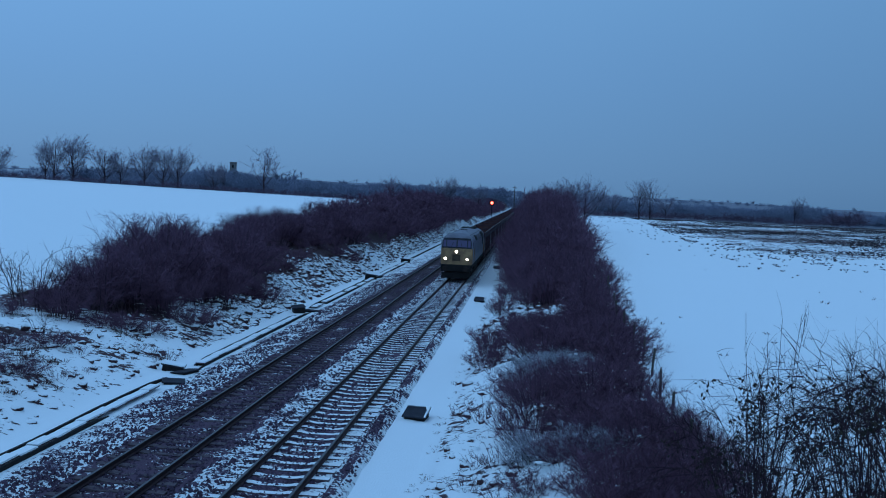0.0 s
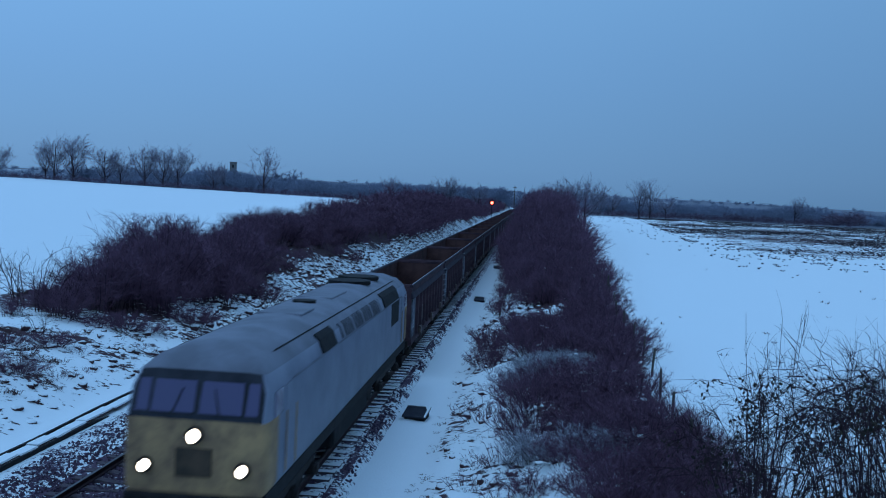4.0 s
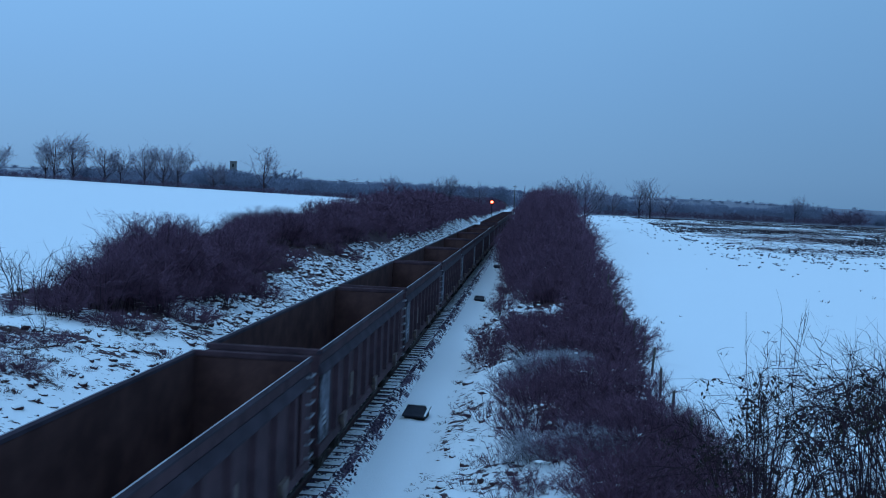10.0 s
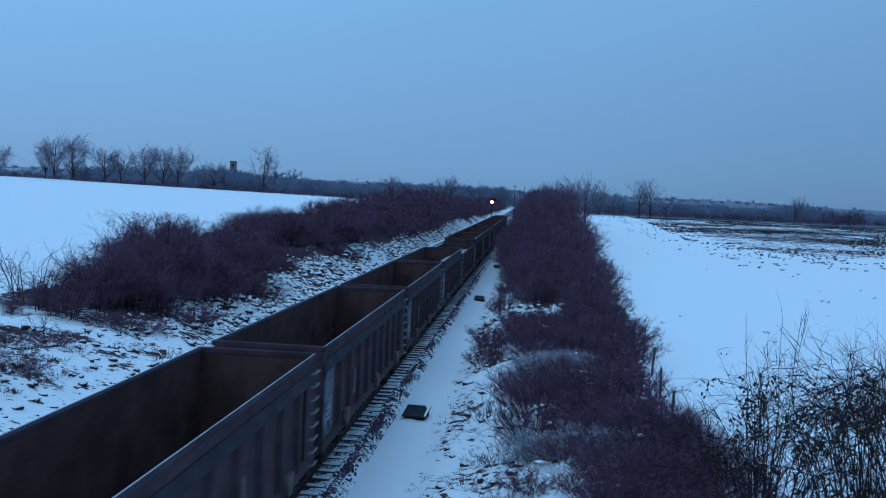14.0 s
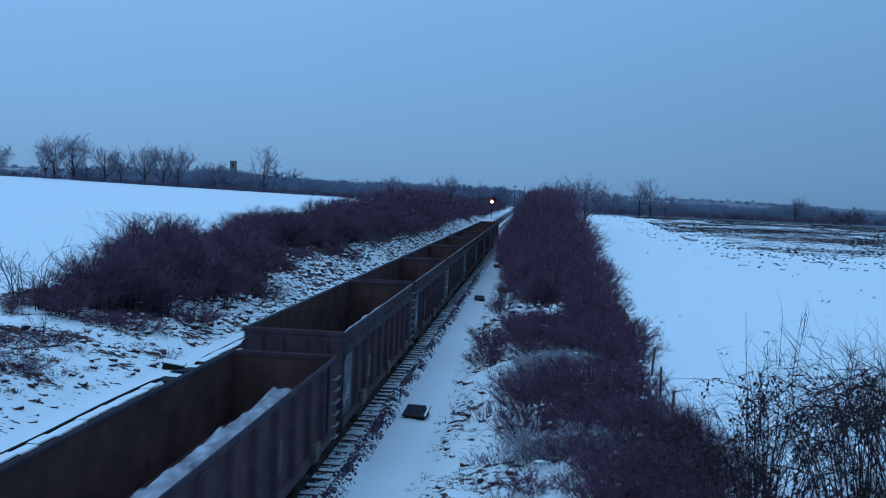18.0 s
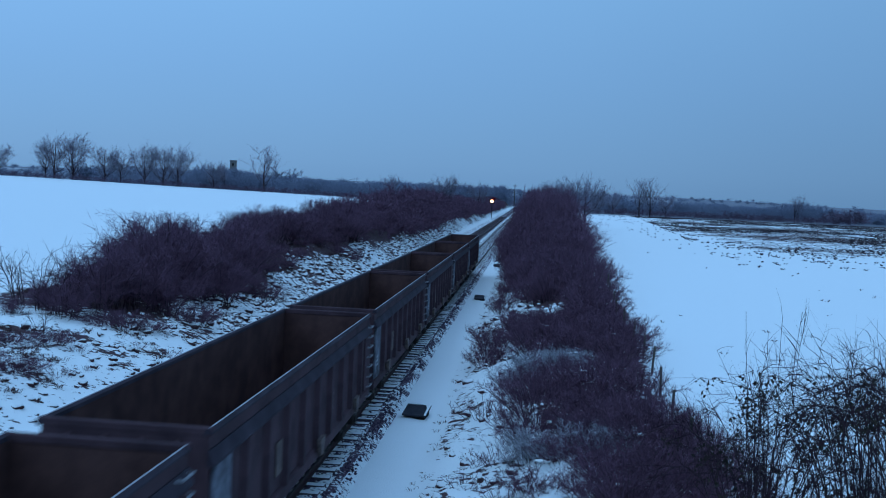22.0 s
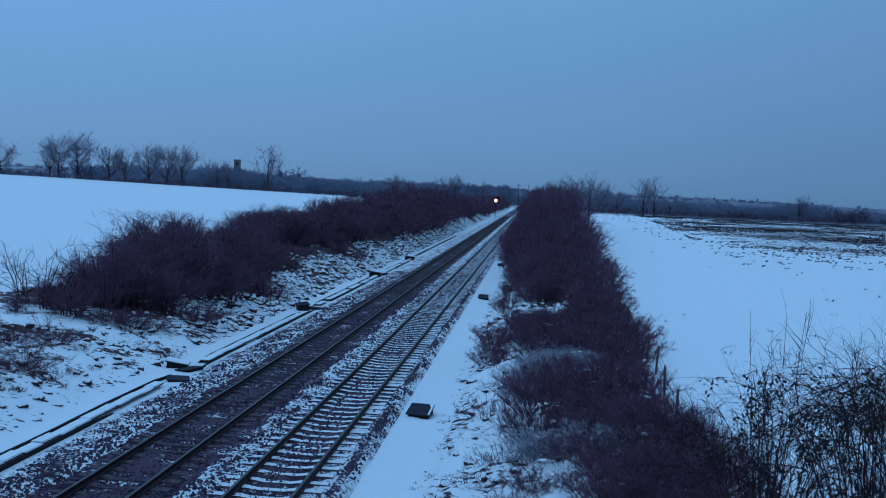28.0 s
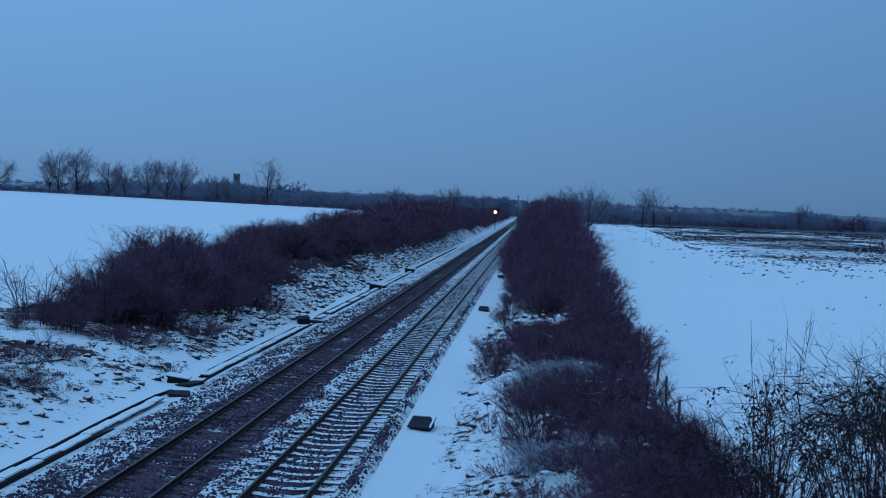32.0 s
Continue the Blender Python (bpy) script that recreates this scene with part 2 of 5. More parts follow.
def bare_share(x, y):
    """How far the ground shows through the snow: about 0.1 none, 0.5 half, 0.65 nearly all."""
    wob = 1.2 * noise.noise((x * 0.15, y * 0.15, 2.0)) + 0.6 * noise.noise((x * 0.9, y * 0.9, 7.0))
    if -14.3 < x < -2.6:
        return 0.22 + 0.14 * noise.noise((x * 1.5, y * 0.5, 4.0)) if x > -5 else 0.1
    if x <= -14.3:
        v = blend(0.40, lerp(y, (40, 56), (0.438, 0.462)), (-14.3 - x) / 0.8)
        front = lerp(y, (43, 48, 55, 60, 70, 86, 100, 120, 220, 282, 350), (-18.6, -17.0, -17.5, -16.2, -17.6, -17.0, -16.9, -16.2, -16.2, -15.8, -15.2))
        thick = blend(0, 1, (front + wob - x) / 1.2) * blend(0, 1, (x + 27) / 2.5) * blend(0, 1, (y - 45 - wob) / 2.5)
        v += 0.38 * max(0.0, noise.noise((x * 0.95, y * 1.15, 21.0)) - 0.17) * blend(0, 1, (-14.6 - x) / 0.6)
        v = v + (0.63 - v) * thick
        return blend(v, 0.12 if y < 330 else 0.60, (-25.5 - x + wob) / 3)
    v = blend(0.15, 0.46, (x + 2.7) / 0.5)
    v = blend(v, 0.40, (x + 2.1) / 1.0)
    dark = blend(0, 1, (x - 0.2 - wob) / 1.0) * max(blend(0, 1, (y - 26 - wob) / 1.2) * blend(1, 0, (y - 32.5 - wob) / 1.2), blend(0, 1, (y - 38.0 - wob) / 1.2), blend(0, 1, (x - 2.4) / 0.8))
    patch = max(0.0, 1 - math.hypot((x - 1.2) / 1.3, (y - 51) / 3.0))
    v = v + ((0.57 if y < 34 else 0.62) - v) * dark - 0.3 * patch
    v = blend(v, 0.14, (x - 4.3 - 0.5 * wob) / 0.7)
    crop = blend(0, 1, (x - 15 - 0.06 * (y - 80) + 3 * wob) / 7) * blend(0, 1, (y - 76 - 4 * wob) / 28) * blend(1, 0, (y - 312) / 6)
    return v + crop * (0.35 + 0.14 * noise.noise((x * 0.06, y * 0.04, 4.0)))


def build_ground():
    right = spaced(-2.2, 2600, 0.33, 1.045)
    left = [-v for v in spaced(14.2, 2600, 0.38, 1.045)]
    xs = sorted(left) + [-13.6, -12.0, -9.0, -6.0, -4.4, -4.0, -3.6, -3.2, -2.9, -2.6] + right
    ys = [-400, -150, -60, -20] + spaced(-5, 4800, 0.42, 1.0125)
    verts = [(x, y, ground_z(x, y)) for y in ys for x in xs]
    w, faces, idx = len(xs), [], []
    for j in range(len(ys) - 1):
        for i in range(w - 1):
            faces.append((j * w + i, j * w + i + 1, (j + 1) * w + i + 1, (j + 1) * w + i))
            x, y = (xs[i] + xs[i + 1]) / 2, (ys[j] + ys[j + 1]) / 2
            idx.append(1 if (math.hypot(x, y) > 420 or y > 360) and (y > 900 or not -19 < x < 3) else 0)
    me = mesh_of("ground", verts, faces, (GROUND, FARLAND), True, idx)
    share = me.attributes.new("bare", "FLOAT", "POINT")
    share.data.foreach_set("value", [bare_share(x, y) for x, y, z in verts])
    path = me.attributes.new("trodden", "FLOAT", "POINT")
    path.data.foreach_set("value", [0.04 if -4.6 < x < -2.3 else 0.15 if -14.2 < x < -2.0 else 0.0 for x, y, z in verts])
    return tagged(new("ground", me), "snow-covered fields and rough grass banks of a shallow cutting", "ground", kind="structure")


build_ground()


def part(name, bm, material, parent, label=""):
    me = bpy.data.meshes.new(name)
    bm.to_mesh(me)
    bm.free()
    for m in (material if isinstance(material, tuple) else (material,)):
        me.materials.append(m)
    ob = new(name, me)
    ob.parent = parent
    if label:
        ob["label"] = label
    return ob


def add_box(bm, x0, x1, y0, y1, z0, z1, bevel=0.0, index=0):
    r = bmesh.ops.create_cube(bm, size=1.0, matrix=Matrix.Translation(((x0 + x1) / 2, (y0 + y1) / 2, (z0 + z1) / 2)) @ Matrix.Diagonal((x1 - x0, y1 - y0, z1 - z0, 1)))
    vs = r["verts"]
    if index:
        for f in {f for v in vs for f in v.link_faces}:
            f.material_index = index
    if bevel:
        es = list({e for v in vs for e in v.link_edges})
        bmesh.ops.bevel(bm, geom=es, offset=bevel, segments=1, profile=0.5, affect="EDGES")
    return vs


def box(name, parent, material, x0, x1, y0, y1, z0, z1, bevel=0.01, label=""):
    bm = bmesh.new()
    add_box(bm, x0, x1, y0, y1, z0, z1, bevel)
    return part(name, bm, material, parent, label)


def add_tube(bm, pts, radii, sides=5, cap=True):
    rings = []
    for i, p in enumerate(pts):
        a = Vector(pts[min(i + 1, len(pts) - 1)]) - Vector(pts[max(i - 1, 0)])
        q = a.to_track_quat("Z", "Y")
        rings.append([bm.verts.new(Vector(p) + q @ Vector((radii[i] * math.cos(k * 2 * math.pi / sides), radii[i] * math.sin(k * 2 * math.pi / sides), 0))) for k in range(sides)])
    for r0, r1 in zip(rings, rings[1:]):
        for k in range(sides):
            bm.faces.new((r0[k], r0[(k + 1) % sides], r1[(k + 1) % sides], r1[k]))
    if cap:
        bm.faces.new(rings[0][::-1])
        bm.faces.new(rings[-1])


def extrude_profile(bm, profile, y0, y1, index=0, close=True):
    """A closed outline in x, z, drawn out along y."""
    a = [bm.verts.new((x, y0, z)) for x, z in profile]
    b = [bm.verts.new((x, y1, z)) for x, z in profile]
    n = len(profile)
    fs = [bm.faces.new((a[i], a[(i + 1) % n], b[(i + 1) % n], b[i])) for i in range(n)]
    if close:
        fs += [bm.faces.new(a[::-1]), bm.faces.new(b)]
    for f in fs:
        f.material_index = index
    return fs


FOCAL = 784 / math.tan(radians(47.993) / 2)
VIEW = aim(4.835, 3.012, 2.645).to_3x3()


def sight(col, row, y):
    """Place the camera sees at pixel col, row, at the distance y along the track."""
    d = VIEW @ Vector(((col - 784) / FOCAL, (441 - row) / FOCAL, -1.0))
    p = EYE + d * (y / d.y)
    return p.x, p.y, p.z

# ---- the two tracks ----
RAIL_OUTLINE = [(-0.07, -0.155), (0.07, -0.155), (0.07, -0.14), (0.012, -0.12), (0.012, -0.045), (0.035, -0.035), (0.035, -0.004), (0.028, 0.0), (-0.028, 0.0), (-0.035, -0.004), (-0.035, -0.035), (-0.012, -0.045), (-0.012, -0.12), (-0.07, -0.14)]
PITCH = 0.67


def rail_mesh():
    bm = bmesh.new()
    for f in extrude_profile(bm, RAIL_OUTLINE, -60, FAR):
        if f.calc_center_median().z > -0.003:
            f.material_index = 1
    me = bpy.data.meshes.new("rail")
    bm.to_mesh(me)
    bm.free()
    me.materials.append(RAIL)
    me.materials.append(RAIL_TOP)
    return me


def sleeper_bm(bm, y, snowy, seed=0):
    """Concrete sleeper, dished in the middle, with snow lying on it."""
    rows = ((-1.27, -0.165, 0.125), (-0.55, -0.165, 0.125), (-0.35, -0.20, 0.11), (0.35, -0.20, 0.11), (0.55, -0.165, 0.125), (1.27, -0.165, 0.125))
    prev = None
    for i, (x, z, hw) in enumerate(rows):
        ring = [bm.verts.new((x, y - hw - 0.02, z - 0.2)), bm.verts.new((x, y - hw, z)), bm.verts.new((x, y + hw, z)), bm.verts.new((x, y + hw + 0.02, z - 0.2))]
        if prev:
            for k in range(3):
                f = bm.faces.new((prev[k], prev[k + 1], ring[k + 1], ring[k]))
                f.material_index = 1 if k == 1 and snowy else 0
        else:
            bm.faces.new(ring[::-1])
        prev = ring
    bm.faces.new(prev)


def build_track(x, snowy, label):
    track = tagged(new("railway_track"), label, "railway track", "railway lines", "structure")
    track.location = (x, 0, 0)
    rail = rail_mesh()
    for s in (-0.7525, 0.7525):
        r = new("rail", rail)
        r.parent, r.location = track, (s, 0, 0)
    bm = bmesh.new()
    sleeper_bm(bm, 0, snowy)
    one = bpy.data.meshes.new("sleeper")
    bm.to_mesh(one)
    bm.free()
    one.materials.append(SLEEPER)
    one.materials.append(SLEEPER_SNOW if snowy else SLEEPER_THIN)
    rnd = random.Random(5 if snowy else 6)
    for i in range(150):
        s = new("sleeper", one)
        s.parent, s.location = track, (rnd.uniform(-0.012, 0.012), 22.33 + (i - 15) * PITCH, rnd.uniform(-0.008, 0.004))
    bm = bmesh.new()
    y = 22.33 + 135 * PITCH
    while y < 370:
        sleeper_bm(bm, y, snowy)
        y += PITCH
    far = part("sleepers_far_off", bm, (SLEEPER, SLEEPER_SNOW if snowy else SLEEPER_THIN), track)
    far["kind"] = "stuff"
    return track


SLEEPER_THIN = snow_over("thin_snow_on_sleeper", (0.062, 0.045, 0.050), (0.13, 0.095, 0.105), 0.34, 6.0, 0.06)


def build_ballast():
    """Stone bed, heaped to both shoulders, low between the sleepers."""
    xs = [-13.3, -12.4, -11.6, XL - 1.45, XL - 1.2, XL - 0.5, XL, XL + 0.5, XL + 1.2, XL + 1.5, (XL + XR) / 2, XR - 1.5, XR - 1.2, XR - 0.5, XR, XR + 0.5, XR + 1.2, XR + 1.42, XR + 1.62, -4.15, -3.95]
    zs = [-0.47, -0.40, -0.30, -0.20, -0.20, -0.22, -0.225, -0.22, -0.20, -0.19, -0.15, -0.19, -0.20, -0.215, -0.225, -0.215, -0.20, -0.23, -0.30, -0.42, -0.50]
    fx, fz = [], []
    for i in range(len(xs) - 1):
        for k in range(3):
            fx.append(xs[i] + (xs[i + 1] - xs[i]) * k / 3)
            fz.append(zs[i] + (zs[i + 1] - zs[i]) * k / 3)
    fx.append(xs[-1])
    fz.append(zs[-1])
    ys = [-60, -20] + spaced(5, FAR, 0.12, 1.006)
    verts, faces, idx, w = [], [], [], len(fx)
    for y in ys:
        for x, z in zip(fx, fz):
            verts.append((x, y, z + (0.03 * noise.noise((x * 6, y * 6, 1)) + 0.05 * noise.noise((x * 1.2, y * 0.6, 4)) if -13 < x < -4.1 else -0.02)))
    for j in range(len(ys) - 1):
        for i in range(w - 1):
            faces.append((j * w + i, j * w + i + 1, (j + 1) * w + i + 1, (j + 1) * w + i))
            x = (fx[i] + fx[i + 1]) / 2
            y = ys[j]
            w2 = 0.25 * noise.noise((x, y * 0.4, 3))
            idx.append(1 if abs(x - XL) < 1.55 + w2 or abs(x - XR) < 0.8 or XR + 1.34 < x < XR + 1.50 + w2 else 0)
    me = mesh_of("ballast", verts, faces, (BALLAST_SNOW, BALLAST_DARK), True, idx)
    tagged(new("ballast", me), "grey stone ballast bed with snow lying between the stones", "ballast", kind="structure")


build_ballast()
TRACK_L = build_track(XL, False, "dark railway track nearly free of snow on ballast")
TRACK_R = build_track(XR, True, "railway track with snow lying on its sleepers")


# ---- bare shrubs and trees ----
def ribbon_cloud(lines, widths):
    """Flat tapered twigs along polylines (n, k, 3), each of its own half width."""
    lines = np.asarray(lines, float)
    n, k, _ = lines.shape
    along = lines[:, -1] - lines[:, 0]
    side = np.cross(along, np.random.normal(size=(n, 3)))
    side /= np.linalg.norm(side, axis=1)[:, None] + 1e-9
    taper = np.linspace(1.0, 0.25, k)[None, :, None]
    off = side[:, None, :] * taper * np.asarray(widths)[:, None, None]
    v = np.stack([lines - off, lines + off], 2).reshape(-1, 3)
    base = (np.arange(n) * k * 2)[:, None]
    i = (np.arange(k - 1) * 2)[None, :]
    a = (base + i).reshape(-1)
    return v, np.stack([a, a + 1, a + 3, a + 2], 1)


def grow(rnd, starts, dirs, lengths, count, spread, shrink, k=3, droop=0.0, lift=0.15):
    """From each branch (polylines) let shoots spring; returns their polylines."""
    n, kk, _ = starts.shape
    i = np.repeat(np.arange(n), count)
    t = rnd.uniform(0.25, 1.0, n * count) * (kk - 1)
    j = np.minimum(t.astype(int), kk - 2)
    step = starts[i, j + 1] - starts[i, j]
    p = starts[i, j] + step * (t - j)[:, None]
    d = step / (np.linalg.norm(step, axis=1)[:, None] + 1e-9) + rnd.normal(0, spread, (n * count, 3)) + np.array([0, 0, lift])
    d /= np.linalg.norm(d, axis=1)[:, None]
    ln = (lengths * shrink * rnd.uniform(0.5, 1.2, n * count))[:, None, None]
    bend = rnd.normal(0, 0.22, (n * count, 3)) + np.array([0, 0, -droop])
    u = np.linspace(0, 1, k)[None, :, None]
    return p[:, None] + d[:, None] * ln * u + bend[:, None] * ln * u * u


def shrub_meshes(name, seed, height, width, stems, b1, b2, tw=0.010, upright=0.9, leaves=0, k2=2, leafsize=0.035, twigs=None):
    """Meshes of one bare shrub: its stems as tubes, its twigs as a dense cloud."""
    rnd = np.random.RandomState(seed)
    np.random.seed(seed + 77)
    s = []
    for i in range(stems):
        a, r = rnd.uniform(0, 2 * np.pi), width * 0.5 * np.sqrt(rnd.uniform(0, 1))
        foot = np.array([np.cos(a) * r * 0.55, np.sin(a) * r * 0.55, -0.25])
        h = height * rnd.uniform(0.55, 1.0) * (1 - 0.35 * (r / (width * 0.5)) ** 2)
        lean = np.array([np.cos(a), np.sin(a), 0]) * r * 0.75 + rnd.normal(0, 0.12, 3) * height * 0.5
        kk = np.linspace(0, 1, 5)
        s.append([foot + np.array([0, 0, (h + 0.25) * t]) * 1.0 + lean * t ** (1 + upright) + rnd.normal(0, 0.03, 3) * height * t * (1 - t) for t in kk])
    s = np.array(s)
    l1 = grow(rnd, s, None, height, b1, 0.55, 0.33, 4)
    l2 = grow(rnd, l1, None, height, b2, 0.7, 0.16, k2, 0.05)
    l1, l2 = l1[l1[:, :, 2].max(1) < height * 1.04], l2[l2[:, :, 2].max(1) < height * 1.06]
    bm = bmesh.new()
    for line in s:
        add_tube(bm, [Vector(p) for p in line], [0.022 * height / 3 * (1 - 0.8 * t) + 0.004 for t in np.linspace(0, 1, 5)], 4, False)
    stem = bpy.data.meshes.new(name + "_stems")
    bm.to_mesh(stem)
    bm.free()
    stem.materials.append(BARK)
    v1, f1 = ribbon_cloud(l1, rnd.uniform(0.7, 1.4, len(l1)) * tw * 1.2)
    v2, f2 = ribbon_cloud(l2, rnd.uniform(0.6, 1.3, len(l2)) * tw)
    twig = mesh_of(name + "_twigs", np.vstack([v1, v2]), np.vstack([f1, f2 + len(v1)]), (twigs or TWIG,), False)
    leaf = None
    if leaves:
        c = l2[rnd.randint(0, len(l2), leaves), rnd.randint(1, k2, leaves)]
        q = rnd.normal(size=(leaves, 2, 3))
        q /= np.linalg.norm(q, axis=2)[:, :, None]
        sz = (rnd.uniform(0.6, 1.4, leaves) * leafsize)[:, None]
        v = np.stack([c - q[:, 0] * sz, c + q[:, 1] * sz * 0.6, c + q[:, 0] * sz, c - q[:, 1] * sz * 0.6], 1).reshape(-1, 3)
        leaf = mesh_of(name + "_leaves", v, np.arange(leaves * 4).reshape(-1, 4), (DEADLEAF,), False)
    return stem, twig, leaf


def place_shrub(kind, x, y, scale, turn, label, group, name="shrub", z=None, sx=1.0):
    base = tagged(new(name), label, name.split("_")[-1], group)
    z = ground_z(x, y) if z is None else z
    base.matrix_basis = Matrix.Translation((x, y, z)) @ Matrix.Rotation(turn, 4, "Z") @ Matrix.Diagonal((scale * sx, scale * sx, scale, 1))
    for nm, me in zip(("trunk", "crown", "foliage"), kind):
        if me:
            o = new(nm, me)
            o.parent = base
    return base


def join_far(name, label, category, placed, material):
    """Plants too far off to count, as one mesh: (twig mesh, matrix) pairs."""
    vs, fs, n = [], [], 0
    for me, m in placed:
        co = np.empty(len(me.vertices) * 3)
        me.vertices.foreach_get("co", co)
        co = np.c_[co.reshape(-1, 3), np.ones(len(me.vertices))] @ np.array(m).T
        loops = np.empty(len(me.loops), int)
        me.loops.foreach_get("vertex_index", loops)
        vs.append(co[:, :3])
        fs.append(loops.reshape(-1, 4) + n)
        n += len(co)
    me = mesh_of(name, np.vstack(vs), np.vstack(fs), (material,), False)
    return tagged(new(name, me), label, category, kind="stuff")


def at(x, y, s, turn, sx=1.0, z=None):
    return Matrix.Translation((x, y, ground_z(x, y) if z is None else z)) @ Matrix.Rotation(turn, 4, "Z") @ Matrix.Diagonal((s * sx, s * sx, s, 1))


THORN = [shrub_meshes("thorn", 10 + i, 3.0, 3.6, 28, 12, 17, 0.0075) for i in range(4)]
BRAMBLE = [shrub_meshes("bramble", 30 + i, 1.3, 2.8, 48, 10, 12, 0.0055, 0.4) for i in range(3)]
FARBUSH = [shrub_meshes("far_bush", 50 + i, 3.0, 3.8, 14, 7, 9, 0.028)[1] for i in range(3)]


# Thicket outline in the camera's pixels, turned into sight angles.
EDGE = []
for c_, r_ in ((-60, 530), (0, 518), (30, 508), (73, 487), (109, 482), (150, 466), (178, 442), (205, 420), (247, 408), (280, 384), (300, 382), (325, 400), (345, 424), (363, 432), (380, 410), (400, 398), (435, 382), (479, 366), (523, 374), (569, 378)):
    q_ = sight(c_, r_, 100.0)
    EDGE.append((q_[0] / 100, (q_[2] - EYE.z) / 100))


def build_banks():
    rnd = random.Random(3)
    far = []
    # thicket along the left bank
    y = 43.0
    while y < 560:
        top = lerp(y, (43, 47, 50, 57, 61, 65, 70, 81, 112, 153, 200, 330, 560), (2.2, 2.6, 4.4, 5.4, 4.4, 2.7, 3.9, 5.8, 5.9, 7.2, 7.6, 6.3, 7.0))
        lump = 0.7 * noise.noise((y * 0.13, 0.5, 0.5))
        x0 = lerp(y, (43, 48, 57, 62, 70, 80, 88, 100, 120, 220, 282, 350), (-18.8, -17.8, -17.4, -17.6, -19.0, -19.4, -18.0, -18.0, -17.5, -17.5, -17.0, -16.6))
        for row, (dx, drop) in enumerate(((0, 1.9), (-1.8, 0.8), (-4.0, 0.0), (-6.5, 0.7), (0.7, 3.6), (-9.0, 0.4))):
            if row == 3 and y > 120 or row == 4 and y < 108 or row == 5 and y < 330:
                continue
            px, py = x0 + dx + rnd.uniform(-0.8, 0.8), y + rnd.uniform(-1.2, 1.2)
            if row == 0 and y < 112 and rnd.random() < 0.55:
                place_shrub(BRAMBLE[rnd.randrange(3)], px + rnd.uniform(1.0, 1.8), py, rnd.uniform(0.4, 0.8), rnd.uniform(0, 6.28), "low dark bramble clump in the snow", "bramble clumps on the far bank", "bramble_shrub")
            zt = top + lump - drop * rnd.uniform(0.5, 1.4)
            if px / py < EDGE[-1][0]:
                # tops fitted to the outline the camera sees, rows behind reaching it fully
                rim = EYE.z + lerp(px / py, [e[0] for e in EDGE], [e[1] for e in EDGE]) * py
                zt = min(zt, rim) if row == 0 else rim - rnd.uniform(-0.1, 0.5)
            h = zt - ground_z(px, py)
            if h < 0.5:
                continue
            turn, s = rnd.uniform(0, 6.28), h / (3.1 if px / py < EDGE[-1][0] else 2.75) * rnd.uniform(0.86, 1.1)
            if y < 112:
                place_shrub(THORN[rnd.randrange(4)], px, py, s, turn, "dense leafless thorn bush on the snowy bank", "bushes on the far bank", sx=max(1.0, 1.25 - s * 0.2))
            else:
                far.append((FARBUSH[rnd.randrange(3)], at(px, py, s, turn)))
        y += 2.5 + y * 0.007
    # brambles and hedge over the right bank
    y = 16.0
    while y < 520:
        for x in ((-1.0, 0.9, 2.0, 3.0) if y > 84 else (-1.1, 0.5, 1.9, 3.4) if y > 27 else (0.7, 2.2, 3.3, 4.3)):
            px, py = x + rnd.uniform(-0.5, 0.5), y + rnd.uniform(-0.6, 0.6)
            tall = lerp(y, (16, 22, 30, 34, 50, 60, 71, 84, 96, 130, 190, 300), (1.0, 1.0, 1.0, 1.0, 1.4, 1.7, 2.3, 3.4, 5.0, 5.6, 5.6, 4.0))
            if x < -0.5:
                tall *= 0.6
                if y < 40 or rnd.random() < 0.15:
                    continue
            if x < 0.9 and y < 27.5 or x < 1.4 and y < 27 or x < 2.3 and 33.5 < y < 37.5 or x < 1.4 and 33 < y < 38.5 or x < 2.4 and 47.5 < y < 54.5 or x < 0 and 58 < y < 61:
                continue
            if x < 2.0 and y < 26:
                continue
            s, turn = tall * rnd.uniform(0.75, 1.15), rnd.uniform(0, 6.28)
            if y < 64:
                place_shrub(BRAMBLE[rnd.randrange(3)], px, py, s / 1.3, turn, "low bramble thicket matted with snow on the bank", "brambles along the near bank", "bramble_shrub", sx=1.0 if s < 1.3 else 0.8)
            elif y < 112:
                place_shrub(THORN[rnd.randrange(4)], px, py, s / 3.0, turn, "tall leafless hedge bush beside the snowy field", "brambles along the near bank", sx=min(1.0, 2.9 / s))
            else:
                far.append((FARBUSH[rnd.randrange(3)], at(px, py, s / 3.0, turn, min(1.0, 2.7 / s))))
        y += 1.25 + y * 0.012
    join_far("far_thicket", "dark leafless thicket lining both banks far off", "thicket", far, TWIG)


build_banks()

# ---- the train ----
LENGTH_LOCO, PITCH_WAGON, N_WAGONS = 20.4, 15.95, 21


def front_at(t):
    """Place of the locomotive's front along the line."""
    u = min(t, 24.5)
    return 0.00154788 * u ** 3 - 0.000908 * u ** 2 - 16.49188 * u + 85.51 - 14.4 * (t - u)


def disc(bm, x, y, z, r, depth, axis="y", sides=14, r2=None):
    """A round drum about an axis."""
    rot = {"y": Matrix.Rotation(radians(90), 4, "X"), "x": Matrix.Rotation(radians(90), 4, "Y"), "z": Matrix.Identity(4)}[axis]
    bmesh.ops.create_cone(bm, cap_ends=True, segments=sides, radius1=r, radius2=r if r2 is None else r2, depth=depth, matrix=Matrix.Translation((x, y, z)) @ rot)


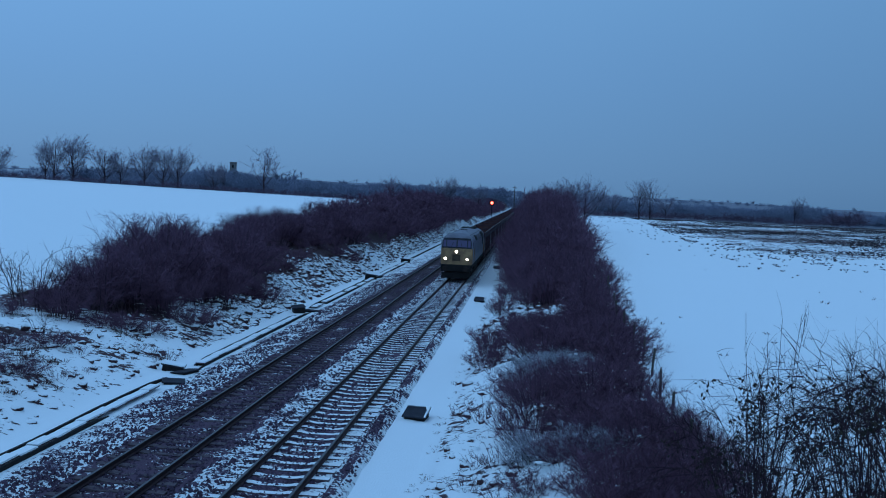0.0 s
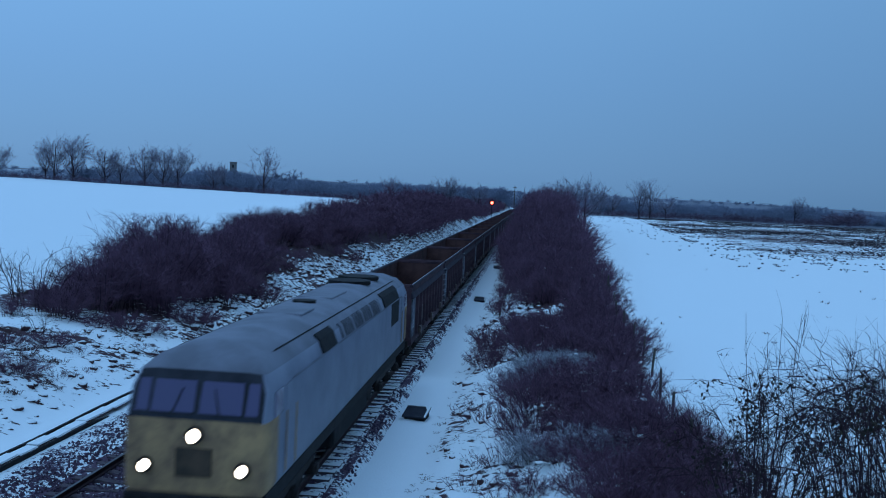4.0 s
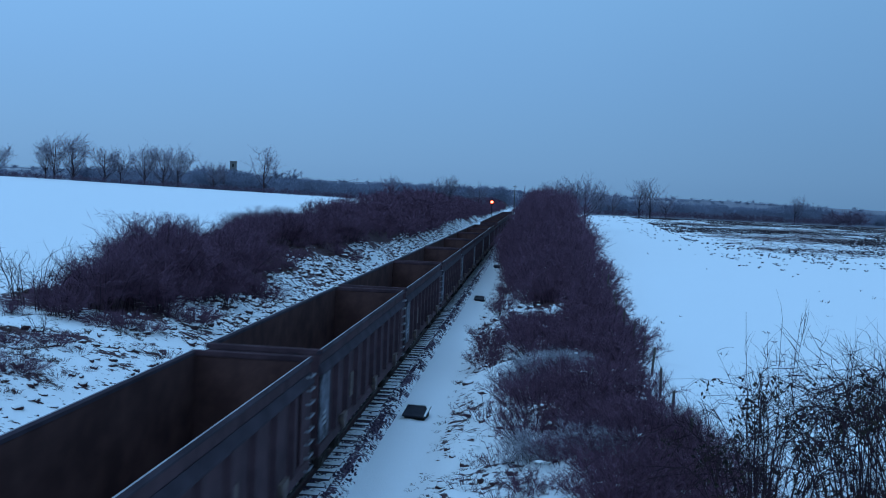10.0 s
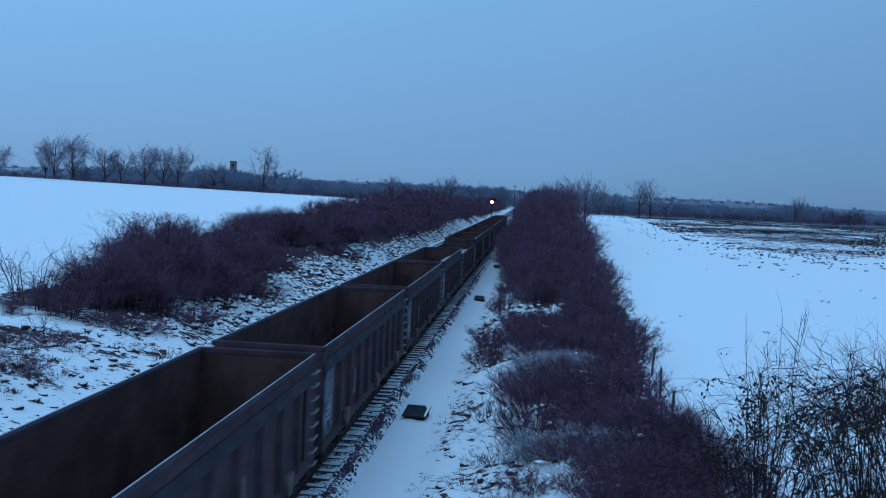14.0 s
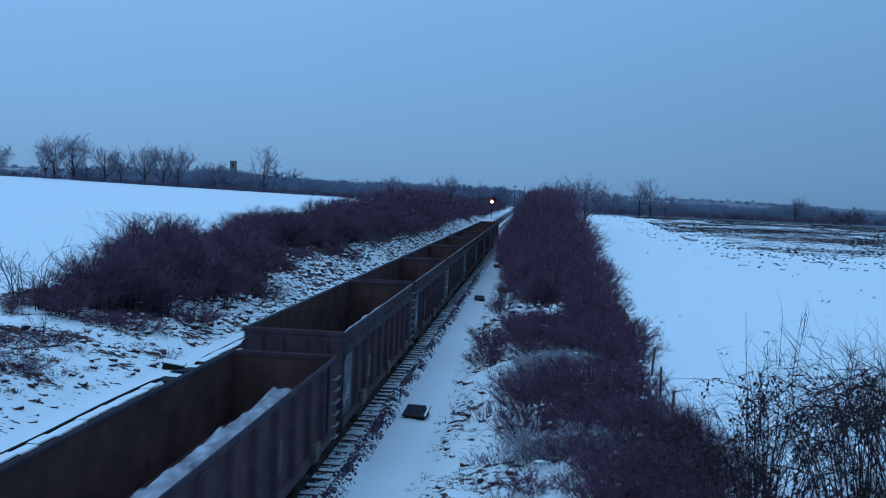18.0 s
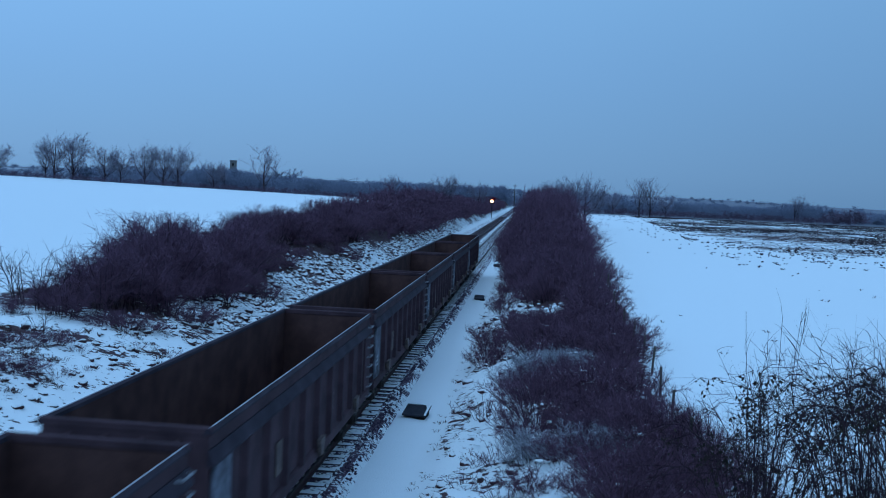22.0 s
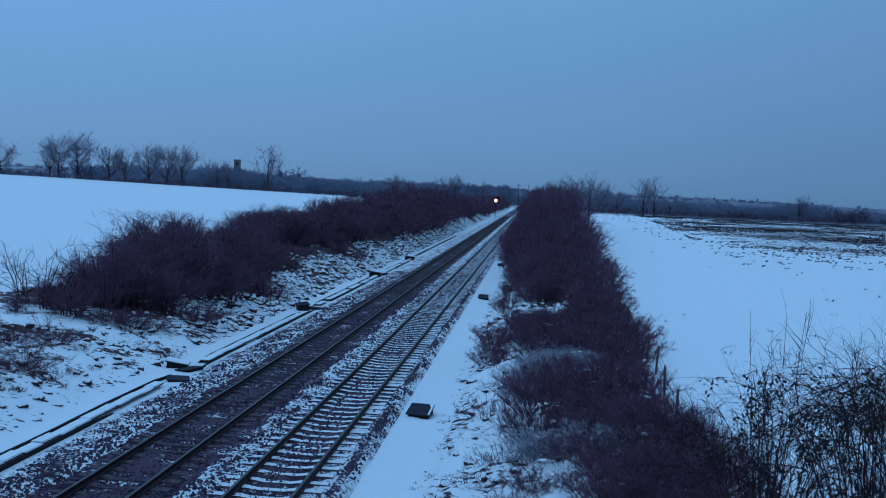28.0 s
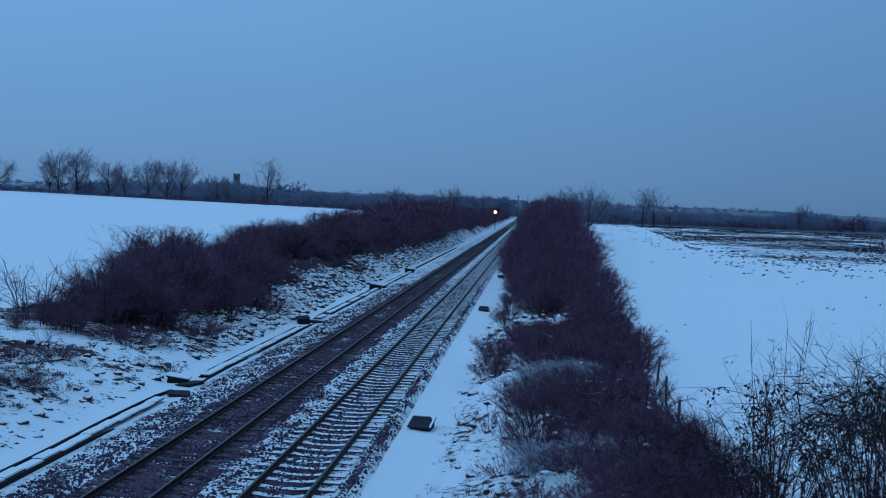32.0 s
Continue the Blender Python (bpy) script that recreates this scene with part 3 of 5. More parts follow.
def add_bogie(thing, yc, base=2.0, axles=2, r=0.46, name="bogie"):
    """A bogie: side frames with axle boxes and springs; its wheels are parts of it."""
    bm = bmesh.new()
    half = base / 2
    for s in (-1, 1):
        add_box(bm, s * 1.02 - 0.06, s * 1.02 + 0.06, yc - half - 0.35, yc + half + 0.35, 0.55, 0.78, 0.03)
        for k in range(axles):
            y = yc - half + base * k / (axles - 1)
            add_box(bm, s * 1.08 - 0.11, s * 1.08 + 0.11, y - 0.17, y + 0.17, 0.33, 0.62, 0.03)
            disc(bm, s * 1.20, y, 0.46, 0.11, 0.06, "x", 10)
        for dy in (-0.2, 0.0, 0.2):
            disc(bm, s * 1.04, yc + dy, 0.45, 0.075, 0.26, "z", 8)
    add_box(bm, -0.95, 0.95, yc - 0.25, yc + 0.25, 0.55, 0.95, 0.03)
    bogie = part(name, bm, BOGIE, thing)
    for k in range(axles):
        bm = bmesh.new()
        for s in (-1, 1):
            disc(bm, s * 0.735, 0, 0, r, 0.13, "x", 20)
            disc(bm, s * 0.665, 0, 0, r + 0.03, 0.03, "x", 20)
        disc(bm, 0, 0, 0, 0.08, 1.6, "x", 8)
        wh = part("wheelset", bm, BOGIE, bogie)
        wh.location = (0, yc - half + base * k / (axles - 1), r)
    return bogie


def add_buffers(thing, y, way):
    for s in (-1, 1):
        bm = bmesh.new()
        disc(bm, s * 0.86, y + way * 0.16, 1.05, 0.10, 0.34, "y", 10)
        disc(bm, s * 0.86, y + way * 0.36, 1.05, 0.22, 0.05, "y", 16)
        part("buffer", bm, BOGIE, thing)


def build_wagon(name, label, top=3.40, ribs=9, low=False):
    """Open bogie wagon with ribbed sides; y = 0 at its front end, running to +y."""
    L, W = 15.05, 1.35
    w = tagged(new(name), label, "wagon", "open wagons of the train")
    box("floor", w, WAGON_IN, -W + 0.12, W - 0.12, 0.10, L - 0.10, 1.12, 1.22, 0)
    box("underframe", w, BOGIE, -0.35, 0.35, 0.05, L - 0.05, 0.78, 1.11, 0.03)
    band = top - (0.10 if low else 0.58)
    for s in (-1, 1):
        # skin: outside paint, rusty inside
        bm = bmesh.new()
        pr = [(s * (W - 0.10), 1.08), (s * (W - 0.04), 1.08), (s * (W - 0.04), top - 0.05), (s * (W - 0.10), top - 0.05)]
        for f in extrude_profile(bm, pr if s < 0 else pr[::-1], 0.03, L - 0.03):
            f.normal_update()
            if abs(f.normal.x) > 0.5 and abs(f.calc_center_median().x) < W - 0.07:
                f.material_index = 1
        bmesh.ops.recalc_face_normals(bm, faces=bm.faces)
        part("side_panel", bm, (WAGON, WAGON_IN), w)
        # bottom sill
        bm = bmesh.new()
        pr = [(s * (W - 0.09), 0.92), (s * (W + 0.03), 0.92), (s * (W + 0.03), 1.16), (s * (W - 0.02), 1.20), (s * (W - 0.09), 1.20)]
        extrude_profile(bm, pr, 0.0, L)
        bmesh.ops.recalc_face_normals(bm, faces=bm.faces)
        part("sole_bar", bm, WAGON, w)
        # capping rail; its top face is painted paler for the sky it catches
        bm = bmesh.new()
        pr = [(s * (W - 0.11), top - 0.10), (s * (W - 0.10), top - 0.035), (s * (W - 0.055), top), (s * (W - 0.02), top), (s * (W + 0.02), top - 0.06), (s * (W + 0.02), top - 0.09), (s * (W - 0.05), top - 0.10)]
        for f in extrude_profile(bm, pr, 0.0, L):
            f.material_index = 1 if f.calc_center_median().z > top - 0.005 and not low else 0
        bmesh.ops.recalc_face_normals(bm, faces=bm.faces)
        part("capping_rail", bm, (WAGON_BAND, WAGON_RIM_LIT), w, "dark steel rim with skylight painted along its top")
        if not low:
            # deep top chord: sloped ledge under the rim
            bm = bmesh.new()
            pr = [(s * (W - 0.05), band), (s * (W + 0.06), band), (s * (W + 0.06), band + 0.05), (s * (W - 0.02), band + 0.24), (s * (W - 0.05), band + 0.24)]
            extrude_profile(bm, pr, 0.0, L)
            bmesh.ops.recalc_face_normals(bm, faces=bm.faces)
            part("top_chord", bm, WAGON_BAND, w)
        # ribs
        bm = bmesh.new()
        pr = [(-0.15, 0), (-0.09, 0.12), (0.09, 0.12), (0.15, 0)]
        z0, z1 = 1.18, band + 0.01
        a = [bm.verts.new((s * (W - 0.045 + d), x, z0)) for x, d in pr]
        b = [bm.verts.new((s * (W - 0.045 + d), x, z1)) for x, d in pr]
        for i in range(3):
            bm.faces.new((a[i], a[i + 1], b[i + 1], b[i]))
        bm.faces.new(b[::-1])
        bm.faces.new(a)
        bmesh.ops.recalc_face_normals(bm, faces=bm.faces)
        rib = part("rib", bm, WAGON, w)
        rib.location = (0, 1.9, 0)
        for k in range(1, ribs):
            o = new("rib", rib.data)
            o.parent, o.location = w, (0, 1.9 + k * (L - 3.6) / (ribs - 1), 0)
        # corner bays: pale plate at the front, rungs at the back
        box("end_plate", w, WAGON_PALE if not low else WAGON, s * W - 0.025, s * W + 0.035, 0.10, 1.0, 1.22, band - 0.02, 0.012, "pale painted corner plate")
        box("end_plate", w, WAGON, s * W - 0.025, s * W + 0.035, L - 1.0, L - 0.10, 1.22, band - 0.02, 0.012)
        for k, (y0, zz) in enumerate(((0.25, 1.85), (0.22, 1.72), (0.28, 1.59))):
            box("marking", w, MARKING, s * W + (0.036 if s > 0 else -0.040), s * W + (0.040 if s > 0 else -0.036), y0, y0 + 0.45, zz, zz + 0.07, 0, "faded white lettering bar")
        for k in range(8 if not low else 6):
            bm = bmesh.new()
            z = 1.02 + k * 0.29
            add_tube(bm, [Vector((s * (W + 0.03), L - 0.66, z)), Vector((s * (W + 0.12), L - 0.64, z)), Vector((s * (W + 0.12), L - 0.2, z)), Vector((s * (W + 0.03), L - 0.18, z))], [0.024] * 4, 5)
            part("rung", bm, RUNG, w, "pale worn grab rung")
        # buff brackets over the sole bar, pale plates between two ribs
        for y in (2.6, 7.7, 12.3):
            bm = bmesh.new()
            q = [[bm.verts.new((s * (W + xo), y + dy, z)) for dy, z in ((-0.26, 1.42), (0.26, 1.42), (0.10, 1.02), (-0.10, 1.02))] for xo in (0.07, 0.16)]
            bm.faces.new(q[0])
            bm.faces.new(q[1][::-1])
            for k in range(4):
                bm.faces.new((q[0][k], q[0][(k + 1) % 4], q[1][(k + 1) % 4], q[1][k]))
            add_box(bm, min(s * (W - 0.02), s * (W + 0.08)), max(s * (W - 0.02), s * (W + 0.08)), y - 0.05, y + 0.05, 1.1, 1.35)
            bmesh.ops.recalc_face_normals(bm, faces=bm.faces)
            part("bracket", bm, BRACKET, w, "faded buff steel bracket")
        for y in (4.1, 9.2):
            box("data_plate", w, BRACKET, min(s * (W - 0.03), s * (W - 0.005)), max(s * (W - 0.03), s * (W - 0.005)), y, y + 0.42, 1.5, 2.15, 0.004, "faded pale plate between the ribs")
    for y, d in ((0.06, -1), (L - 0.06, 1)):
        bm = bmesh.new()
        add_box(bm, -W + 0.10, W - 0.10, y - 0.035, y + 0.035, 1.10, top - 0.04, 0, 0)
        for f in bm.faces:
            f.normal_update()
            if f.normal.y * d < -0.5:
                f.material_index = 1
        part("end_panel", bm, (WAGON, WAGON_IN), w)
        for x in (-0.85, -0.3, 0.3, 0.85):
            box("end_rib", w, WAGON, x - 0.05, x + 0.05, min(y + d * 0.036, y + d * 0.11), max(y + d * 0.036, y + d * 0.11), 1.15, top - 0.2, 0)
        box("end_rail", w, WAGON, -W - 0.02, W + 0.02, y - 0.05, y + 0.05, top - 0.13, top + 0.005, 0.015)
        box("headstock", w, BOGIE, -1.25, 1.25, y - 0.1, y + 0.1, 0.85, 1.10, 0.02)
        add_buffers(w, y, d)
    for yc in (2.3, L - 2.3):
        add_bogie(w, yc)
    return w


def snow_heap(parent, outline, y0, y1, seed):
    """A drift of snow in a wagon: a cross-section drawn along it, thinning to its ends."""
    line = []
    for (xa, za), (xb, zb) in zip(outline, outline[1:]):
        line += [(xa + (xb - xa) * k / 3, za + (zb - za) * k / 3) for k in range(3)]
    line.append(outline[-1])
    ny, nx = int((y1 - y0) * 7) + 6, len(line)
    verts, faces = [], []
    low = min(outline[0][1], outline[-1][1])
    for j in range(ny):
        v = j / (ny - 1)
        y = y0 + (y1 - y0) * v
        swell = min(1.0, 6 * v, 9 * (1 - v)) * (0.95 + 0.10 * noise.noise((seed, y * 0.8, 1.0)) + 0.10 * noise.noise((seed, y * 2.3, 2.0)))
        for i, (x, z) in enumerate(line):
            free = 0.0 if i in (0, nx - 1) else 1.0
            wob = free * (0.10 * noise.noise((x * 3, y * 1.6, seed)) + 0.06 * noise.noise((x * 7, y * 5, seed + 4)))
            verts.append((min(1.24, x + wob * 0.8), y, low + (z - low) * swell + wob))
    for j in range(ny - 1):
        for i in range(nx - 1):
            faces.append((j * nx + i, j * nx + i + 1, (j + 1) * nx + i + 1, (j + 1) * nx + i))
    o = new("snow_drift", mesh_of("snow_drift", verts, faces, (SNOW_DIRTY,), True))
    o.parent = parent
    o["label"] = "drift of snow inside the wagon"
    return o


WAGON_BAND = plain("grey_blue_chord_paint", (0.036, 0.026, 0.036), (0.066, 0.050, 0.066), 0.8, 1.3, sheen=0.15)
WAG = build_wagon("open_wagon", "empty dark brown open box wagon with ribbed steel sides")
LOW = build_wagon("low_open_wagon", "lower brown open box wagon with snow along one inner side", 2.95, 9, True)
snow_heap(LOW, [(1.22, 1.25), (1.21, 2.44), (1.00, 2.55), (0.75, 2.63), (0.50, 2.62), (0.32, 2.42), (0.16, 1.95), (-0.05, 1.25)], 0.2, 13.4, 4)
WAGONS = []
for i in range(N_WAGONS):
    if i == 12:
        WAGONS.append(LOW)
        continue
    wg = WAG if i == 0 else copy_thing(WAG, pose(0, 0, 0))
    WAGONS.append(wg)
for i, y0, y1 in ((11, 0.2, 8.6), (13, 0.6, 8.2), (3, 6.4, 7.6)):
    # small drifts lying on the capping and against the side
    snow_heap(WAGONS[i], [(1.22, 2.2), (1.21, 3.06), (1.12, 3.30), (0.96, 3.26), (0.84, 2.98), (0.80, 2.2)] if i == 11 else [(1.22, 2.55), (1.21, 3.10), (1.13, 3.30), (1.03, 3.24), (0.97, 3.0), (0.95, 2.55)], y0, y1, i)
    WAGONS[i]["label"] = "dark brown open box wagon with a little snow inside"

# ---- the locomotive ----
GREY = plain("pale_grey_loco_paint", (0.26, 0.27, 0.33), (0.19, 0.20, 0.25), 0.5, 0.8)
ROOF = plain("sooty_grey_roof", (0.225, 0.23, 0.275), (0.15, 0.152, 0.18), 0.6, 0.9)
YELLOW = plain("dirty_warning_yellow", (0.50, 0.29, 0.14), (0.24, 0.14, 0.085), 0.6, 1.9)

NUMBERBOX = plain("dull_brown_panel", (0.12, 0.075, 0.05), (0.06, 0.042, 0.03), 0.7, 2.0)
SURROUND = plain("dark_grey_windscreen_surround", (0.036, 0.036, 0.046), (0.020, 0.020, 0.027), 0.6, 2.0)
# Base colour lifted towards violet-blue to stand in for mirrored sky.
GLASS, gn, gl, gb = mat("sky_tinted_glass")
gb.inputs["Base Color"].default_value, gb.inputs["Roughness"].default_value = (0.07, 0.055, 0.12, 1), 0.12
LAMP, ln_, ll_, lb = mat("lit_headlight")
lb.inputs["Base Color"].default_value = (1.0, 0.9, 0.75, 1)
lb.inputs["Emission Color"].default_value, lb.inputs["Emission Strength"].default_value = (1.0, 0.86, 0.70, 1), 9.0

SECTION = [(-1.30, 1.12), (-1.35, 1.25), (-1.35, 2.50), (-1.34, 3.02), (-1.22, 3.34), (-0.95, 3.58), (-0.5, 3.76), (0, 3.81), (0.5, 3.76), (0.95, 3.58), (1.22, 3.34), (1.34, 3.02), (1.35, 2.50), (1.35, 1.25), (1.30, 1.12)]


SHOULDER = ((1.345, 2.70), (1.34, 3.02), (1.22, 3.34), (0.95, 3.58), (0.5, 3.76))


def shoulder(loco, name, side, y0, y1, t0, t1, out, material, label=""):
    """A raised piece that follows the curve from the body side to the roof; t = 0 at the cantrail."""
    stops = sorted({t0, t1} | {k for k in (0, 1, 2, 3) if t0 < k < t1})
    inner, outer = [], []
    for t in stops:
        k = max(0, min(3, int(math.floor(t)) + 1))
        a, b = Vector(SHOULDER[k]), Vector(SHOULDER[k + 1])
        p = a.lerp(b, t + 1 - k)
        nrm = Vector((b.y - a.y, a.x - b.x)).normalized()
        inner.append(p - nrm * 0.03)
        outer.append(p + nrm * out)
    loop = inner + outer[::-1]
    bm = bmesh.new()
    ends = [[bm.verts.new((side * p.x, y, p.y)) for p in loop] for y in (y0, y1)]
    n = len(loop)
    for k in range(n):
        bm.faces.new((ends[0][k], ends[0][(k + 1) % n], ends[1][(k + 1) % n], ends[1][k]))
    for k in range(len(stops) - 1):
        for e in ends:
            bm.faces.new((e[k], e[k + 1], e[n - 2 - k], e[n - 1 - k]))
    bmesh.ops.recalc_face_normals(bm, faces=bm.faces)
    return part(name, bm, material, loco, label)


def build_loco():
    """Heavy diesel with a flat cab at each end; y = 0 at the buffers of the leading end."""
    loco = tagged(new("locomotive"), "pale grey diesel locomotive with yellow front and lit headlights", "locomotive")
    L = 22.25

    def station(bm, y, grow_, rake, down):
        out = []
        for x, z in SECTION:
            zz = min(z, 3.86 - down)
            out.append(bm.verts.new((x * grow_, y + rake * max(0.0, zz - 2.48), zz)))
        return out

    bm = bmesh.new()
    stops = [(0.62, 0.93, 0.42, 0.50), (0.70, 0.98, 0.42, 0.36), (0.95, 0.998, 0.36, 0.24), (1.5, 1.0, 0.12, 0.12), (2.4, 1.0, 0, 0)]
    seq = stops + [(L - y, g, -r, d * 0.75) for y, g, r, d in stops[::-1]]
    rings = [station(bm, *s) for s in seq]
    n = len(SECTION)
    for a, b in zip(rings, rings[1:]):
        for i in range(n):
            f = bm.faces.new((a[i], a[(i + 1) % n], b[(i + 1) % n], b[i]))
            f.smooth = True
            if 4 <= i <= 9:
                f.material_index = 1
            yy = f.calc_center_median().y
            if (yy < 1.3 or yy > L - 1.3) and i in (0, 1, 12, 13):
                f.material_index = 2
    for ring, flip in ((rings[0], True), (rings[-1], False)):
        vs = ring[::-1] if flip else ring
        # lower yellow part and upper windscreen surround
        lowv = [ring[k] for k in (0, 1, 2, 12, 13, 14)]
        upv = [ring[k] for k in range(2, 13)]
        f = bm.faces.new(lowv[::-1] if flip else lowv)
        f.material_index = 2
        f = bm.faces.new(upv[::-1] if flip else upv)
        f.material_index = 3
    part("body", bm, (GREY, ROOF, YELLOW, SURROUND), loco)

    def front(y, z):
        return y + 0.42 * max(0.0, z - 2.48)

    for end in (0, 1):
        def py(v):
            return v if end == 0 else L - v
        for s in (-1, 1):
            for nm, x0, x1, inset in (("windscreen", 0.05, 0.86, 0.0), ("corner_window", 0.92, 1.16, 0.02)):
                bm = bmesh.new()
                zs = (2.62, 3.18)
                q = [bm.verts.new((s * x, py(front(0.60 + inset, z) - 0.012), z)) for x, z in ((x0, zs[0]), (x1, zs[0]), (x1 - 0.02, zs[1]), (x0 + 0.01, zs[1]))]
                q2 = [bm.verts.new((v.co.x, v.co.y + (0.01 if end == 0 else -0.01), v.co.z)) for v in q]
                bm.faces.new(q)
                bm.faces.new(q2[::-1])
                for k in range(4):
                    bm.faces.new((q[k], q[(k + 1) % 4], q2[(k + 1) % 4], q2[k]))
                bmesh.ops.recalc_face_normals(bm, faces=bm.faces)
                part(nm, bm, GLASS, loco)
            bm = bmesh.new()
            add_tube(bm, [Vector((s * 0.45, py(front(0.57, 2.6)), 2.60)), Vector((s * 0.30, py(front(0.57, 3.05)), 3.05))], [0.014, 0.01], 5)
            part("wiper", bm, BLACK, loco)
            # side cab window and door
            xo = s * 1.345
            box("cab_window", loco, GLASS, min(xo, xo + s * 0.015), max(xo, xo + s * 0.015), min(py(1.15), py(1.75)), max(py(1.15), py(1.75)), 2.5, 3.0, 0.004)
            door = box("cab_door", loco, GREY, min(xo, xo + s * 0.02), max(xo, xo + s * 0.02), min(py(2.0), py(2.65)), max(py(2.0), py(2.65)), 1.2, 3.0, 0.006)
            bm = bmesh.new()
            for dy in (1.92, 2.73):
                add_tube(bm, [Vector((s * 1.41, py(dy), 1.3)), Vector((s * 1.41, py(dy), 2.5))], [0.016] * 2, 5)
            part("handrail", bm, YELLOW, loco)
        # lamps: two low, one central below the windscreen
        for x, z, r in ((-0.92, 1.62, 0.10), (0.92, 1.62, 0.10), (0.0, 2.22, 0.115)):
            bm = bmesh.new()
            disc(bm, x, py(0.59), z, r + 0.05, 0.08, "y", 18)
            hl = part("headlight", bm, BLACK, loco)
            bm = bmesh.new()
            disc(bm, x, py(0.545), z, r, 0.02, "y", 18)
            part("lens", bm, LAMP if end == 0 else GLASS, hl, "glowing white lens" if end == 0 else "")
        box("number_box", loco, NUMBERBOX, -0.34, 0.34, min(py(0.59), py(0.62)), max(py(0.59), py(0.62)), 1.45, 1.98, 0.01)
        box("buffer_beam", loco, BLACK, -1.27, 1.27, min(py(0.45), py(0.75)), max(py(0.45), py(0.75)), 0.78, 1.13, 0.03)
        add_buffers(loco, py(0.45), -1 if end == 0 else 1)
        bm = bmesh.new()
        add_box(bm, -1.2, 1.2, min(py(0.5), py(0.56)), max(py(0.5), py(0.56)), 0.22, 0.72, 0.02)
        part("snow_plough", bm, BLACK, loco)
        bm = bmesh.new()
        for k in range(3):
            disc(bm, 0, py(0.34), 0.95 - 0.14 * k, 0.06, 0.05, "y", 8)
        part("coupling", bm, BLACK, loco)
        for x in (-0.5, 0.5):
            bm = bmesh.new()
            add_tube(bm, [Vector((x, py(0.42), 1.0)), Vector((x, py(0.34), 0.8)), Vector((x, py(0.36), 0.55))], [0.025] * 3, 6)
            part("air_hose", bm, BLACK, loco)
    # roof gear and grilles
    for y0, y1, w in ((6.6, 8.0, 0.55), (10.6, 12.8, 0.5)):
        box("roof_hatch", loco, ROOF, -w, w, y0, y1, 3.72, 3.80, 0.02)
    bm = bmesh.new()
    disc(bm, 0, 9.3, 3.80, 0.32, 0.10, "z", 16)
    part("exhaust_port", bm, BLACK, loco)
    for y in (16.0, 17.8):
        bm = bmesh.new()
        disc(bm, 0, y, 3.80, 0.72, 0.12, "z", 22)
        part("radiator_fan", bm, BLACK, loco)
    for s in (-1, 1):
        shoulder(loco, "air_intake", s, 5.5, 7.1, 0.1, 1.5, 0.05, BLACK, "dark intake box on the roof shoulder")
        shoulder(loco, "radiator_grille", s, 15.3, 18.7, 0.08, 1.55, 0.05, BLACK, "dark radiator grille on the roof shoulder")
        shoulder(loco, "louvre_panel", s, 8.0, 14.6, 0.12, 1.3, 0.02, BLACK, "dark louvred panel on the roof shoulder")
        for k in range(22):
            y0 = 8.0 + k * 0.305
            shoulder(loco, "louvre", s, y0, y0 + (0.24 if k % 5 == 0 else 0.05), 0.12, 1.3, 0.05, ROOF)
        shoulder(loco, "cantrail_strip", s, 2.6, L - 2.6, -0.05, 0.05, 0.02, ROOF)
        shoulder(loco, "roof_seam", s, 2.4, L - 2.4, 1.90, 1.98, 0.012, BLACK)
        box("side_grille", loco, BLACK, min(s * 1.30, s * 1.358), max(s * 1.30, s * 1.358), 17.0, 18.9, 2.2, 3.0, 0.005, "dark side grille")
        box("sole_bar", loco, BLACK, min(s * 1.18, s * 1.32), max(s * 1.18, s * 1.32), 0.8, L - 0.8, 0.95, 1.13, 0.02)
    box("fuel_tank", loco, BLACK, -1.15, 1.15, 8.2, 13.6, 0.35, 0.95, 0.08)
    for yc in (3.9, L - 3.9):
        add_bogie(loco, yc, 4.1, 3, 0.53)
    # body raised so its lamps and windows fit the camera's view
    for o in loco.children_recursive:
        if o.name.startswith(("bogie", "wheelset", "buffer", "snow_plough", "air_hose", "coupling", "fuel_tank")) and not o.name.startswith("buffer_beam"):
            continue
        for v in o.data.vertices:
            v.co.z += 0.24 * max(0.0, min(1.0, (v.co.z - 0.80) / 0.32))
    return loco


LOCO = build_loco()

# ---- line-side gear ----
DARKPLASTIC = plain("dark_moulded_lid", (0.020, 0.022, 0.032), (0.036, 0.038, 0.050), 0.75, 3.0, sheen=0.15)


